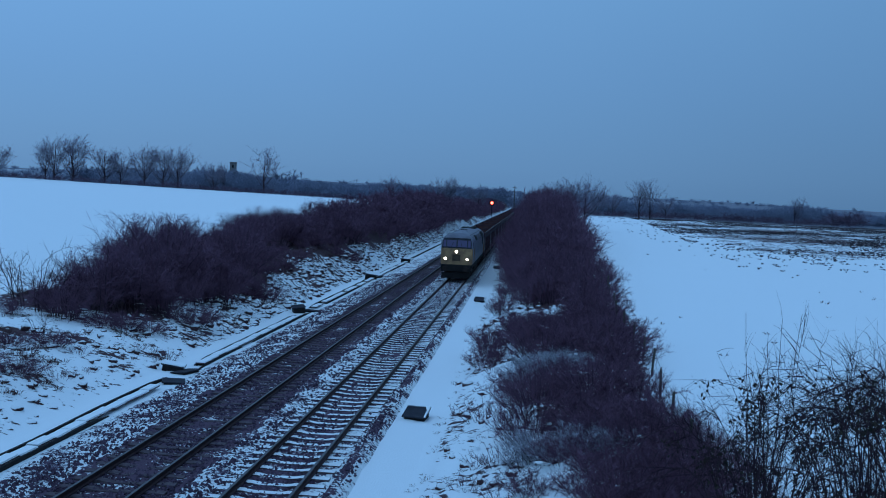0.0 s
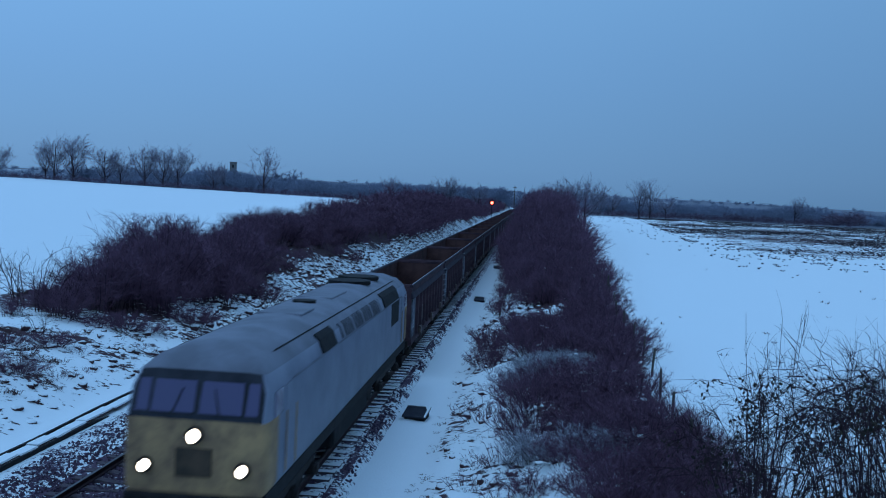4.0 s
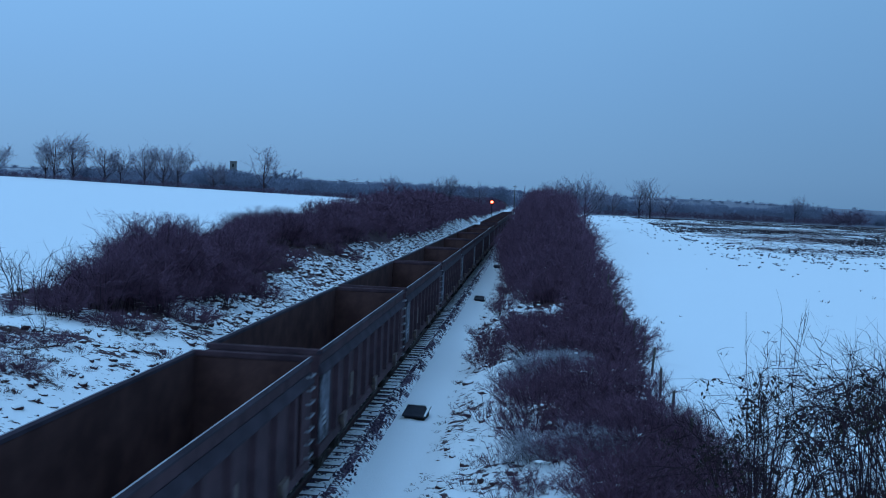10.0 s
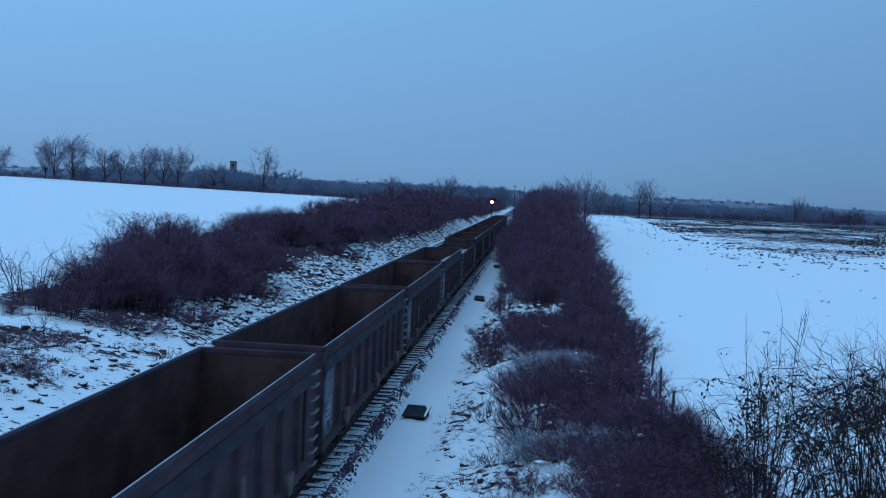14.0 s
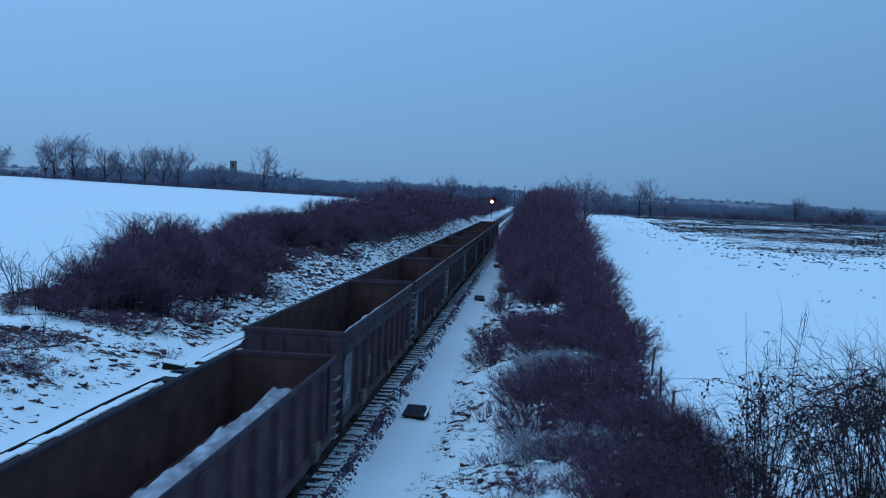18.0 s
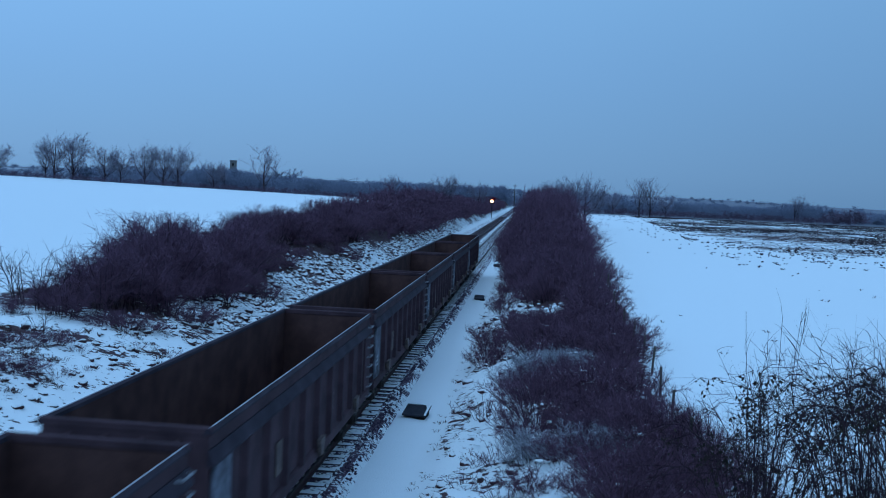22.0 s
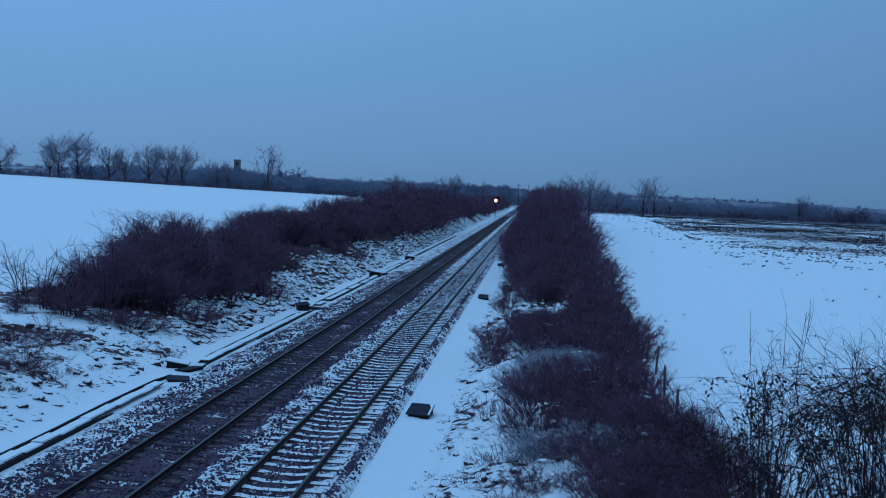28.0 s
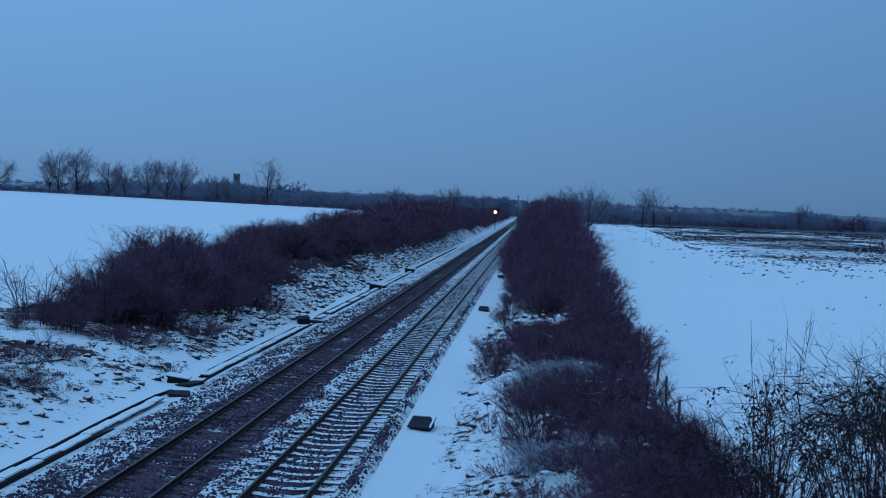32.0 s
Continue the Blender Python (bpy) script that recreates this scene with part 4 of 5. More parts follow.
def build_trough():
    """Concrete cable trough beside the far line, its lids under snow."""
    tr = tagged(new("cable_trough"), "concrete cable trough with snow-covered lids along the line", "cable trough", kind="structure")
    for x, y0, y1 in ((-13.60, 5, 37), (-13.50, 40, 58), (-13.55, 62, 86), (-13.5, 90, 109), (-13.5, 112, 178), (-13.02, 5, 30.4), (-13.08, 39, 45.5), (-13.05, 47, 60), (-13.1, 65, 79), (-13.1, 96, 107)):
        bm = bmesh.new()
        prev = None
        n, half = max(3, int((y1 - y0) / 1.5)), 0.04 if x < -13.4 else 0.03
        for k in range(n + 1):
            y = y0 + (y1 - y0) * k / n
            dx = 0.06 * noise.noise((y * 0.2, x, 0))
            top = (-0.30 if x < -13.4 else -0.33) + 0.03 * noise.noise((y * 0.9, x, 2.0)) - (0.10 if k in (0, n) else 0.0)
            ring = [bm.verts.new((x + dx + a, y, z)) for a, z in ((-half, -0.6), (-half, top), (half, top), (half, -0.6))]
            if prev:
                for i in range(3):
                    bm.faces.new((prev[i], prev[i + 1], ring[i + 1], ring[i]))
            prev = ring
        bmesh.ops.recalc_face_normals(bm, faces=bm.faces)
        part("trough_wall", bm, BLACK, tr)
    bm = bmesh.new()
    add_box(bm, -0.20, 0.20, -0.48, 0.48, -0.36, -0.32, 0.008)
    vs = add_box(bm, -0.17, 0.17, -0.48, 0.48, -0.318, -0.285, 0.015, 1)
    for f in bm.faces:
        if f.calc_center_median().z > -0.32:
            f.material_index = 1
    one = bpy.data.meshes.new("lid")
    bm.to_mesh(one)
    bm.free()
    one.materials.append(SLEEPER)
    one.materials.append(SNOW)
    rnd = random.Random(21)
    for k in range(95):
        y = 20.5 + k
        if rnd.random() < 0.10 or 35.5 < y < 40.5 or 57 < y < 62:
            continue
        o = new("lid", one)
        o.parent, o.location = tr, (-13.275 + 0.05 * noise.noise((y * 0.2, -13.3, 0)) + rnd.uniform(-0.02, 0.02), y, rnd.uniform(-0.02, 0.015))
        o.rotation_euler = (0, 0, radians(rnd.uniform(-2.5, 2.5)))


build_trough()


def slab(name, x, y, z, sx, sy, h, tilt, turn, label, snow=0.5, group=""):
    """A low cover box with an overhanging lid, snow lying on part of it."""
    b = tagged(new(name), label, "cover box", group)
    b.matrix_basis = pose(x, y, z, tilt[0], tilt[1], turn)
    box("body", b, BLACK, -sx * 0.42, sx * 0.42, -sy * 0.42, sy * 0.42, -0.3, h - 0.05, 0.015)
    box("lid", b, DARKPLASTIC, -sx / 2, sx / 2, -sy / 2, sy / 2, h - 0.05, h, 0.012)
    if snow:
        bm = bmesh.new()
        vs = [(-0.5, 0.5), (0.5, 0.5), (0.5, -0.5), (0.44, -0.5), (0.43, 0.1), (0.30, 0.43), (-0.5, 0.44)]
        if snow > 0.9:
            vs = [(-0.5, 0.5), (0.5, 0.5), (0.5, -0.45), (-0.5, -0.48)]
        lo = [bm.verts.new((a * sx * 0.98, c * sy * 0.98, h + 0.003)) for a, c in vs]
        hi = [bm.verts.new((a * sx * 0.95, c * sy * 0.95, h + 0.035)) for a, c in vs]
        bm.faces.new(hi)
        n = len(vs)
        for k in range(n):
            bm.faces.new((lo[k], lo[(k + 1) % n], hi[(k + 1) % n], hi[k]))
        bmesh.ops.recalc_face_normals(bm, faces=bm.faces)
        part("snow_cap", bm, SNOW, b)
        if snow < 0.9:
            bm = bmesh.new()
            bmesh.ops.create_icosphere(bm, subdivisions=3, radius=1.0, matrix=Matrix.Translation((-0.22, -0.52 * sy, -0.02)) @ Matrix.Diagonal((0.52, 0.42, 0.20, 1)))
            for f in bm.faces:
                f.smooth = True
            part("snow_drift", bm, SNOW, b)
    return b


for i, (x, y) in enumerate(((-3.42, 33.0), (-3.22, 71.8), (-3.1, 106.8), (-3.0, 150.0), (-3.0, 205.0))):
    slab("line_side_box", x, y, -0.50, 0.82, 0.95, 0.30, (11, 0), -6 + 3 * i, "dark line-side cover box standing in the snow", 0.5, "cover boxes beside the line")
for x, y, sx, sy, h, tl, tn in ((-14.0, 38.8, 0.95, 0.6, 0.26, (4, 10), 12), (-13.05, 36.3, 0.85, 0.9, 0.10, (0, 3), 20), (-13.3, 38.4, 0.7, 1.1, 0.10, (0, -6), -20), (-13.7, 59.6, 0.8, 0.8, 0.42, (6, -8), 25), (-13.1, 60.4, 1.0, 0.7, 0.12, (0, 4), 5), (-13.5, 86.0, 1.2, 0.8, 0.4, (0, 6), 10), (-13.2, 88.0, 0.8, 1.4, 0.15, (0, 0), -8), (-13.4, 109.5, 1.1, 0.9, 0.4, (0, 4), 15)):
    slab("catch_pit_cover", x, y, -0.45, sx, sy, h, tl, tn, "displaced dark cover slab beside the cable trough", 0.95 if h > 0.25 and y < 50 else 0, "cover slabs by the trough")


def build_signal(x, y, z):
    """Signal with one lamp; an added red glass swings aside to change its colour."""
    s = tagged(new("railway_signal"), "railway signal on a post with a lit lamp", "signal")
    s.location = (x, y, 0)
    bm = bmesh.new()
    add_tube(bm, [Vector((0, 0, -0.6)), Vector((0, 0, z - 0.4))], [0.09, 0.08], 8)
    part("post", bm, BLACK, s)
    bm = bmesh.new()
    disc(bm, 0, 0, z, 0.95, 0.10, "y", 24)
    add_box(bm, -0.22, 0.22, 0.03, 0.35, z - 0.6, z + 0.35, 0.03)
    part("backboard", bm, BLACK, s)
    # Oversized amber disc: the lamp's bloom built as a glowing surface.
    bm = bmesh.new()
    disc(bm, 0, -0.08, z, 0.60, 0.05, "y", 24)
    lens = part("lens", bm, SIGNAL_BLOOM, s, "amber glowing disc standing in for lamp bloom")
    bm = bmesh.new()
    disc(bm, 0, -0.12, z, 0.32, 0.05, "y", 20)
    part("lamp", bm, ASPECT_CORE, lens, "dazzling white lamp")
    bm = bmesh.new()
    for a in range(9):
        t0, t1 = radians(20 * a), radians(20 * a + 20)
        q = [[bm.verts.new((r * math.cos(t), yy, z + r * math.sin(t))) for t, yy in ((t0, -0.05), (t1, -0.05), (t1, -0.4), (t0, -0.4))] for r in (0.66, 0.68)]
        bm.faces.new(q[0])
        bm.faces.new(q[1][::-1])
        bm.faces.new((q[0][2], q[0][3], q[1][3], q[1][2]))
    part("hood", bm, BLACK, s)
    bm = bmesh.new()
    for k in range(12):
        add_tube(bm, [Vector((-0.2, 0.2, 0.2 + k * 0.35)), Vector((0.2, 0.2, 0.2 + k * 0.35))], [0.02, 0.02], 4)
    part("ladder", bm, BLACK, s)
    # Unseen glass, added to tint the lamp red until it swings aside.
    bm = bmesh.new()
    disc(bm, -0.80, 0, 0, 0.64, 0.012, "y", 24)
    glass = part("red_glass", bm, RED_GLASS, s, "added red glass that tints the signal lamp")
    glass.location = (0.80, -0.20, z)
    return glass


SIGNAL_BLOOM, an_, al_, ab = mat("signal_bloom_disc")
ab.inputs["Emission Color"].default_value, ab.inputs["Emission Strength"].default_value = (1.0, 0.42, 0.16, 1), 2.4
ASPECT_CORE, an_, al_, ab = mat("lit_signal_lamp")
ab.inputs["Emission Color"].default_value, ab.inputs["Emission Strength"].default_value = (1.0, 0.82, 0.60, 1), 8.0
RED_GLASS, an_, al_, ab = mat("red_signal_glass")
ab.inputs["Base Color"].default_value = (1.0, 0.20, 0.22, 1)
ab.inputs["Transmission Weight"].default_value, ab.inputs["Roughness"].default_value, ab.inputs["IOR"].default_value = 1.0, 0.0, 1.02
SIGNAL_AT = sight(870.5, 359.5, 345.0)
SIGNAL_GLASS = build_signal(SIGNAL_AT[0], 345.0, SIGNAL_AT[2])
mast = tagged(new("wooden_pole"), "tall thin dark pole far along the line", "pole")
mast.location = (-6.5, 425.0, -0.5)
bm = bmesh.new()
add_tube(bm, [Vector((0, 0, 0)), Vector((0, 0, 13.5))], [0.2, 0.13], 8)
part("shaft", bm, WOODPOST, mast)
box("cross_arm", mast, WOODPOST, -0.9, 0.9, -0.06, 0.06, 12.6, 12.8, 0.01)

# ---- foreground shrub, saplings, trees ----


def tree_meshes(name, seed, height, spread, limbs, b1, b2, tw, k=0.30):
    rnd = np.random.RandomState(seed)
    np.random.seed(seed)
    trunk = np.array([[[0, 0, -0.4], [0.02 * height, 0, height * 0.22], [0.0, 0.02 * height, height * 0.45], [-0.02 * height, 0, height * 0.7], [0, 0, height * 0.97]]])
    lim = []
    for i in range(limbs):
        a, t = rnd.uniform(0, 6.28), rnd.uniform(0.05, 0.66)
        p = np.array([0, 0, height * t])
        out = np.array([np.cos(a), np.sin(a), 0]) * spread * rnd.uniform(0.6, 1.0) * (1.05 - t * 0.6)
        up = height * (0.97 - t) * rnd.uniform(0.55, 1.0)
        lim.append([p + out * s ** 0.8 + np.array([0, 0, up]) * s ** 1.3 + rnd.normal(0, 0.02, 3) * height * s for s in np.linspace(0, 1, 5)])
    lim = np.array(lim)
    l1 = grow(rnd, np.vstack([lim, trunk[:, 0:]]), None, height, b1, 0.55, k, 4)
    l2 = grow(rnd, l1, None, height, b2, 0.7, k * 0.45, 2)
    bm = bmesh.new()
    add_tube(bm, [Vector(p) for p in trunk[0]], [height * f for f in (0.026, 0.020, 0.015, 0.009, 0.003)], 7)
    for line in lim:
        add_tube(bm, [Vector(p) for p in line], [height * f for f in (0.008, 0.006, 0.0045, 0.003, 0.0015)], 4, False)
    st = bpy.data.meshes.new(name + "_trunk")
    bm.to_mesh(st)
    bm.free()
    st.materials.append(BARK)
    v1, f1 = ribbon_cloud(l1, rnd.uniform(0.7, 1.4, len(l1)) * tw * 1.5)
    v2, f2 = ribbon_cloud(l2, rnd.uniform(0.6, 1.3, len(l2)) * tw)
    cr_ = mesh_of(name + "_crown", np.vstack([v1, v2]), np.vstack([f1, f2 + len(v1)]), (TWIG_HAZE,), False)
    return st, cr_, None


FARTREE = [tree_meshes("far_tree", 70 + i, 9.0, 5.4, 20, 9, 13, 0.021, k=0.26) for i in range(4)]
SLIM = [tree_meshes("slim_tree", 80 + i, 9.0, 3.9, 15, 7, 11, 0.020, k=0.26) for i in range(2)]
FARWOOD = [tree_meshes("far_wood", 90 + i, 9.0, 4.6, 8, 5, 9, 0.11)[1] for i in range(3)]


def build_far_trees():
    rnd = random.Random(31)
    for i, (col, top, y, slim) in enumerate(((98, 253, 250, 0), (130, 250, 254, 0), (186, 267, 262, 0), (215, 278, 264, 0), (257, 267, 258, 0), (291, 268, 256, 0), (316, 274, 262, 0), (82, 268, 252, 1), (-8, 262, 262, 0), (378, 293, 330, 0), (398, 298, 335, 1), (469, 274, 262, 1),
                                             (1014, 328, 128, 0), (1038, 330, 138, 0), (1134, 328, 300, 1), (1152, 334, 302, 1), (1180, 352, 330, 0), (1085, 346, 340, 0), (1060, 344, 320, 0), (1408, 356, 420, 1), (690, 318, 300, 0), (790, 322, 235, 0), (775, 328, 230, 0), (848, 334, 330, 0))):
        x, yy, zt = sight(col, top, y)
        zg = ground_z(x, yy)
        h = max(2.5, zt - zg)
        place_shrub((SLIM if slim else FARTREE)[rnd.randrange(2 if slim else 4)], x, yy, h / 9.0, rnd.uniform(0, 6.28), "bare winter tree with fine twigs beyond the snowy field", "distant bare trees", "tree", zg, (1.0 if y < 270 and col < 400 else 0.95))
    hedge, wood = [], []
    # low hedge along the far edge of the left field
    x = -190.0
    while x < -24:
        y = 246 + 6 * noise.noise((x * 0.02, 0, 0)) + rnd.uniform(-1, 1)
        hedge.append((FARBUSH[rnd.randrange(3)], at(x, y, rnd.uniform(0.40, 0.62), rnd.uniform(0, 6.28), 1.4)))
        x += 2.0
    # hedge at the far side of the right field
    x = 20.0
    while x < 230:
        y = 318 + 8 * noise.noise((x * 0.02, 3, 0))
        if noise.noise((x * 0.05, 7.0, 0)) > -0.25:
            hedge.append((FARBUSH[rnd.randrange(3)], at(x, y, rnd.uniform(0.5, 1.0) + (0.7 if 95 < x < 140 else 0), rnd.uniform(0, 6.28), 1.5)))
        x += 2.2
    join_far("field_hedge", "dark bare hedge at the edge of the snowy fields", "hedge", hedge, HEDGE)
    # woods and hedgerows farther off
    for n_, x0, x1, y0, y1, s0, s1 in ((120, -226, -108, 390, 520, 0.75, 1.1), (40, -108, -50, 400, 520, 0.4, 0.6), (190, -520, 30, 600, 900, 0.8, 1.2), (60, -110, -17, 650, 900, 0.7, 1.1), (40, 4, 60, 500, 900, 0.7, 1.1), (60, -80, 60, 960, 1150, 0.9, 1.3), (200, -1500, 1600, 1500, 2100, 0.6, 1.0)):
        for k in range(n_):
            u = rnd.random()
            x = x0 + (x1 - x0) * u
            y = y0 + (y1 - y0) * (0.5 + 0.5 * noise.noise((x * 0.006, y0, 0)) + rnd.uniform(-0.12, 0.12))
            if k % 3:
                wood.append((FARBUSH[rnd.randrange(3)], at(x, y, rnd.uniform(s0, s1) * 2.6, rnd.uniform(0, 6.28), 1.3)))
            else:
                wood.append((FARWOOD[rnd.randrange(3)], at(x, y, rnd.uniform(s0, s1), rnd.uniform(0, 6.28), 1.4)))
    # rounded copses beyond the right field, low hedgerows behind them
    for y0, y1, step, lift in ((430, 470, 3.5, 0.0), (520, 600, 5.0, -3.0), (760, 900, 6.0, -5.0)):
        col = 1045.0
        while col < 1640:
            top = lerp(col, (1045, 1060, 1110, 1160, 1210, 1260, 1300, 1350, 1385, 1420, 1460, 1490, 1570, 1640), (346, 345, 352, 361, 356, 358, 366, 369, 361, 358, 367, 377, 383, 386)) if y0 == 430 else 365 + 0.046 * (col - 931) + 5 * noise.noise((col * 0.02, y0, 0)) - 12
            x, y, zt = sight(col, top + lift + rnd.uniform(-1, 4), rnd.uniform(y0, y1))
            h = zt - ground_z(x, y)
            if h > 1.0:
                wood.append((FARBUSH[rnd.randrange(3)], at(x, y, h / 3.3, rnd.uniform(0, 6.28), min(2.5, max(0.7, 6.5 / h)))))
            col += step * rnd.uniform(0.6, 1.4)
    # copses about the village
    for y0, y1, step in ((400, 450, 3.2), (470, 520, 4.0)):
        col = 330.0
        while col < 770:
            top = lerp(col, (330, 400, 450, 500, 570, 625, 700, 770), (301, 298, 306, 312, 318, 323, 323, 328)) + 5 * noise.noise((col * 0.035, y0, 2.0)) + 3 * noise.noise((col * 0.13, y0, 6.0))
            x, y, zt = sight(col, top + rnd.uniform(0, 4), rnd.uniform(y0, y1))
            h = zt - ground_z(x, y)
            if h > 1.0 and not (400 < col < 428 and y0 < 450):
                wood.append((FARBUSH[rnd.randrange(3)], at(x, y, h / 3.2, rnd.uniform(0, 6.28), min(2.2, max(0.7, 6.0 / h)))))
            col += step * rnd.uniform(0.6, 1.4)
    join_far("far_woodland", "bare woodland on the distant low hills, haze put into its colour", "woodland", wood, WOOD_HAZE)


build_far_trees()
def hawthorn_meshes(name, seed, height, reach, stems, shoots, leaves):
    """A fountain of arching stems with fine curved twigs, long shoots and clumps of withered leaves."""
    rnd = np.random.RandomState(seed)
    np.random.seed(seed + 77)
    t = np.linspace(0, 1, 8)[:, None]
    main, up = [], []
    for i in range(stems + shoots):
        a = rnd.uniform(0, 2 * np.pi)
        f = np.sqrt(rnd.uniform(0.02, 1.0)) if i < stems else rnd.uniform(0.05, 0.55)
        out = np.array([np.cos(a), np.sin(a), 0.0])
        h = height * (1 - 0.26 * f * f) * rnd.uniform(0.84, 1.0) if i < stems else height * rnd.uniform(1.02, 1.30)
        arch = np.sin(t * np.pi / 2 * (1 + 0.30 * f)) if i < stems else t ** 0.9
        sway = np.cross(out, (0, 0, 1)) * rnd.normal(0, 0.30) * t * t + rnd.normal(0, 0.026, (8, 3)) * height * t * (1.15 - t)
        line = out * 0.32 * f + np.array([0, 0, -0.3]) + out * reach * f * rnd.uniform(0.75, 1.05) * t ** 1.25 + np.array([0, 0, 1.0]) * (h + 0.3) * arch + sway
        (main if i < stems else up).append(line)
    main, up = np.array(main), np.array(up)
    l1 = grow(rnd, main, None, height, 10, 0.55, 0.24, 5, 0.10, 0.10)
    l1b = grow(rnd, up, None, height, 12, 0.45, 0.14, 4, 0.0, 0.20)
    l2 = grow(rnd, np.vstack([l1, main[:, 3:]]), None, height, 6, 0.75, 0.10, 4, 0.10, 0.05)
    bm = bmesh.new()
    for i, line in enumerate(list(main) + list(up)):
        add_tube(bm, [Vector(p) for p in line], [(0.0036 if i < stems else 0.0026) * height * (1 - 0.8 * k / 7) + 0.0015 for k in range(8)], 4, False)
    stem = bpy.data.meshes.new(name + "_stems")
    bm.to_mesh(stem)
    bm.free()
    stem.materials.append(BARK)
    vs, fs, n = [], [], 0
    for lines, w in ((l1, 0.0060), (l1b, 0.0050), (l2, 0.0042)):
        v, f = ribbon_cloud(lines, rnd.uniform(0.7, 1.4, len(lines)) * w)
        vs.append(v)
        fs.append(f + n)
        n += len(v)
    twig = mesh_of(name + "_twigs", np.vstack(vs), np.vstack(fs), (TWIG_DARK,), False)
    # withered leaves hang in clumps in the upper crown
    tips = l2[:, 1:].reshape(-1, 3)
    tips = tips[(tips[:, 2] > 0.42 * height) & (tips[:, 2] < 1.0 * height)]
    heart = tips[rnd.randint(0, len(tips), 46)]
    near = np.sqrt(((tips[:, None] - heart[None]) ** 2).sum(2)).min(1)
    pick = tips[np.argsort(near + rnd.uniform(0, 0.25, len(tips)))[:leaves]]
    q = rnd.normal(size=(leaves, 2, 3))
    q[:, 0, 2] -= 0.6
    q /= np.linalg.norm(q, axis=2)[:, :, None]
    sz = (rnd.uniform(0.6, 1.3, leaves) * 0.040)[:, None]
    c = pick + q[:, 0] * sz
    v = np.stack([c - q[:, 0] * sz, c + q[:, 1] * sz * 0.6, c + q[:, 0] * sz, c - q[:, 1] * sz * 0.6], 1).reshape(-1, 3)
    leaf = mesh_of(name + "_leaves", v, np.arange(leaves * 4).reshape(-1, 4), (DEADLEAF,), False)
    return stem, twig, leaf


HAW = [hawthorn_meshes("hawthorn", 5 + 9 * i, 3.7, 1.9, 34, 4, 1150) for i in range(2)]
WHIP = shrub_meshes("whip", 7, 3.4, 1.6, 5, 6, 4, 0.009, 0.5, twigs=TWIG_DARK)
for k, (x, y, s, turn, sx) in enumerate(((3.85, 15.8, 1.02, 0.3, 0.9), (5.45, 15.4, 1.20, 2.1, 0.9), (6.9, 16.6, 1.22, 4.4, 0.95), (5.9, 14.0, 0.82, 5.2, 0.9))):
    place_shrub(HAW[k % 2], x, y, s, turn, "bare arching hawthorn bush with clumps of withered leaves by the fence", "hawthorn bushes by the fence", sx=sx)
SNOWY = [shrub_meshes("snowy_bramble", 60 + i, 0.9, 2.0, 34, 8, 9, 0.0060, 0.4, twigs=TWIG_SNOW) for i in range(2)]
snowy_rnd = random.Random(19)
for k in range(34):
    u = snowy_rnd.random()
    if k % 2:
        x, y = -0.7 + 3.0 * u, 34.6 + 2.2 * u + snowy_rnd.uniform(-0.9, 0.9)
    else:
        x, y = 0.2 + 3.0 * u, 25.2 + 0.8 * u + snowy_rnd.uniform(-0.9, 0.9)
    place_shrub(SNOWY[k % 2], x, y, snowy_rnd.uniform(0.42, 0.8), snowy_rnd.uniform(0, 6.28), "low bramble clump with snow clinging to its stems", "brambles along the near bank", "bramble_shrub", sx=1.2)
SCRUB = [shrub_meshes("scrub", 40 + i, 0.55, 1.7, 18, 6, 6, 0.0050, 0.3) for i in range(2)]
scrub_rnd = random.Random(15)
for x, y, s, turn in ((1.5, 19.6, 0.42, 0.0), (0.8, 18.2, 0.36, 2.0), (2.1, 18.4, 0.5, 4.0), (2.5, 20.6, 0.5, 1.0), (1.6, 21.8, 0.42, 3.0), (0.3, 22.9, 0.36, 5.0), (1.2, 24.2, 0.45, 0.6)):
    place_shrub(BRAMBLE[int(turn) % 3], x, y, s, turn, "low bramble thicket matted with snow on the bank", "brambles along the near bank", "bramble_shrub", sx=1.3)
for k in range(34):
    y = 16.5 + 26 * (k / 34) ** 1.2
    x = scrub_rnd.uniform(-1.3, 1.8)
    place_shrub(SCRUB[k % 2], x, y, scrub_rnd.uniform(0.5, 1.15), scrub_rnd.uniform(0, 6.28), "thin low bramble stems sticking out of the snow", "bramble stems on the near slope", "bramble_shrub")
for k in range(70):
    y = 24 + 36 * (k / 70) ** 0.8
    x = scrub_rnd.uniform(-20.5, -14.9)
    if noise.noise((x * 0.95, y * 1.15, 21.0)) > -0.05:
        place_shrub(SCRUB[k % 2], x, y, scrub_rnd.uniform(0.35, 0.8), scrub_rnd.uniform(0, 6.28), "dead tussock of brown stems in the snow", "tussocks on the far bank", "bramble_shrub", sx=1.1)
for x, y, s, turn in ((-23.0, 44.5, 1.15, 0.0), (-24.0, 45.5, 1.05, 2.0), (-22.2, 44.0, 1.0, 4.0), (-20.9, 43.4, 0.8, 5.0), (-19.4, 38.6, 0.5, 1.0), (4.55, 25.2, 0.55, 1.0), (4.75, 24.2, 0.62, 3.0), (4.3, 23.2, 0.5, 2.0), (4.9, 25.8, 0.45, 0.7)):
    place_shrub(WHIP, x, y, s, turn, "thin leafless sapling standing in the snow", "saplings on the banks", "young_tree")
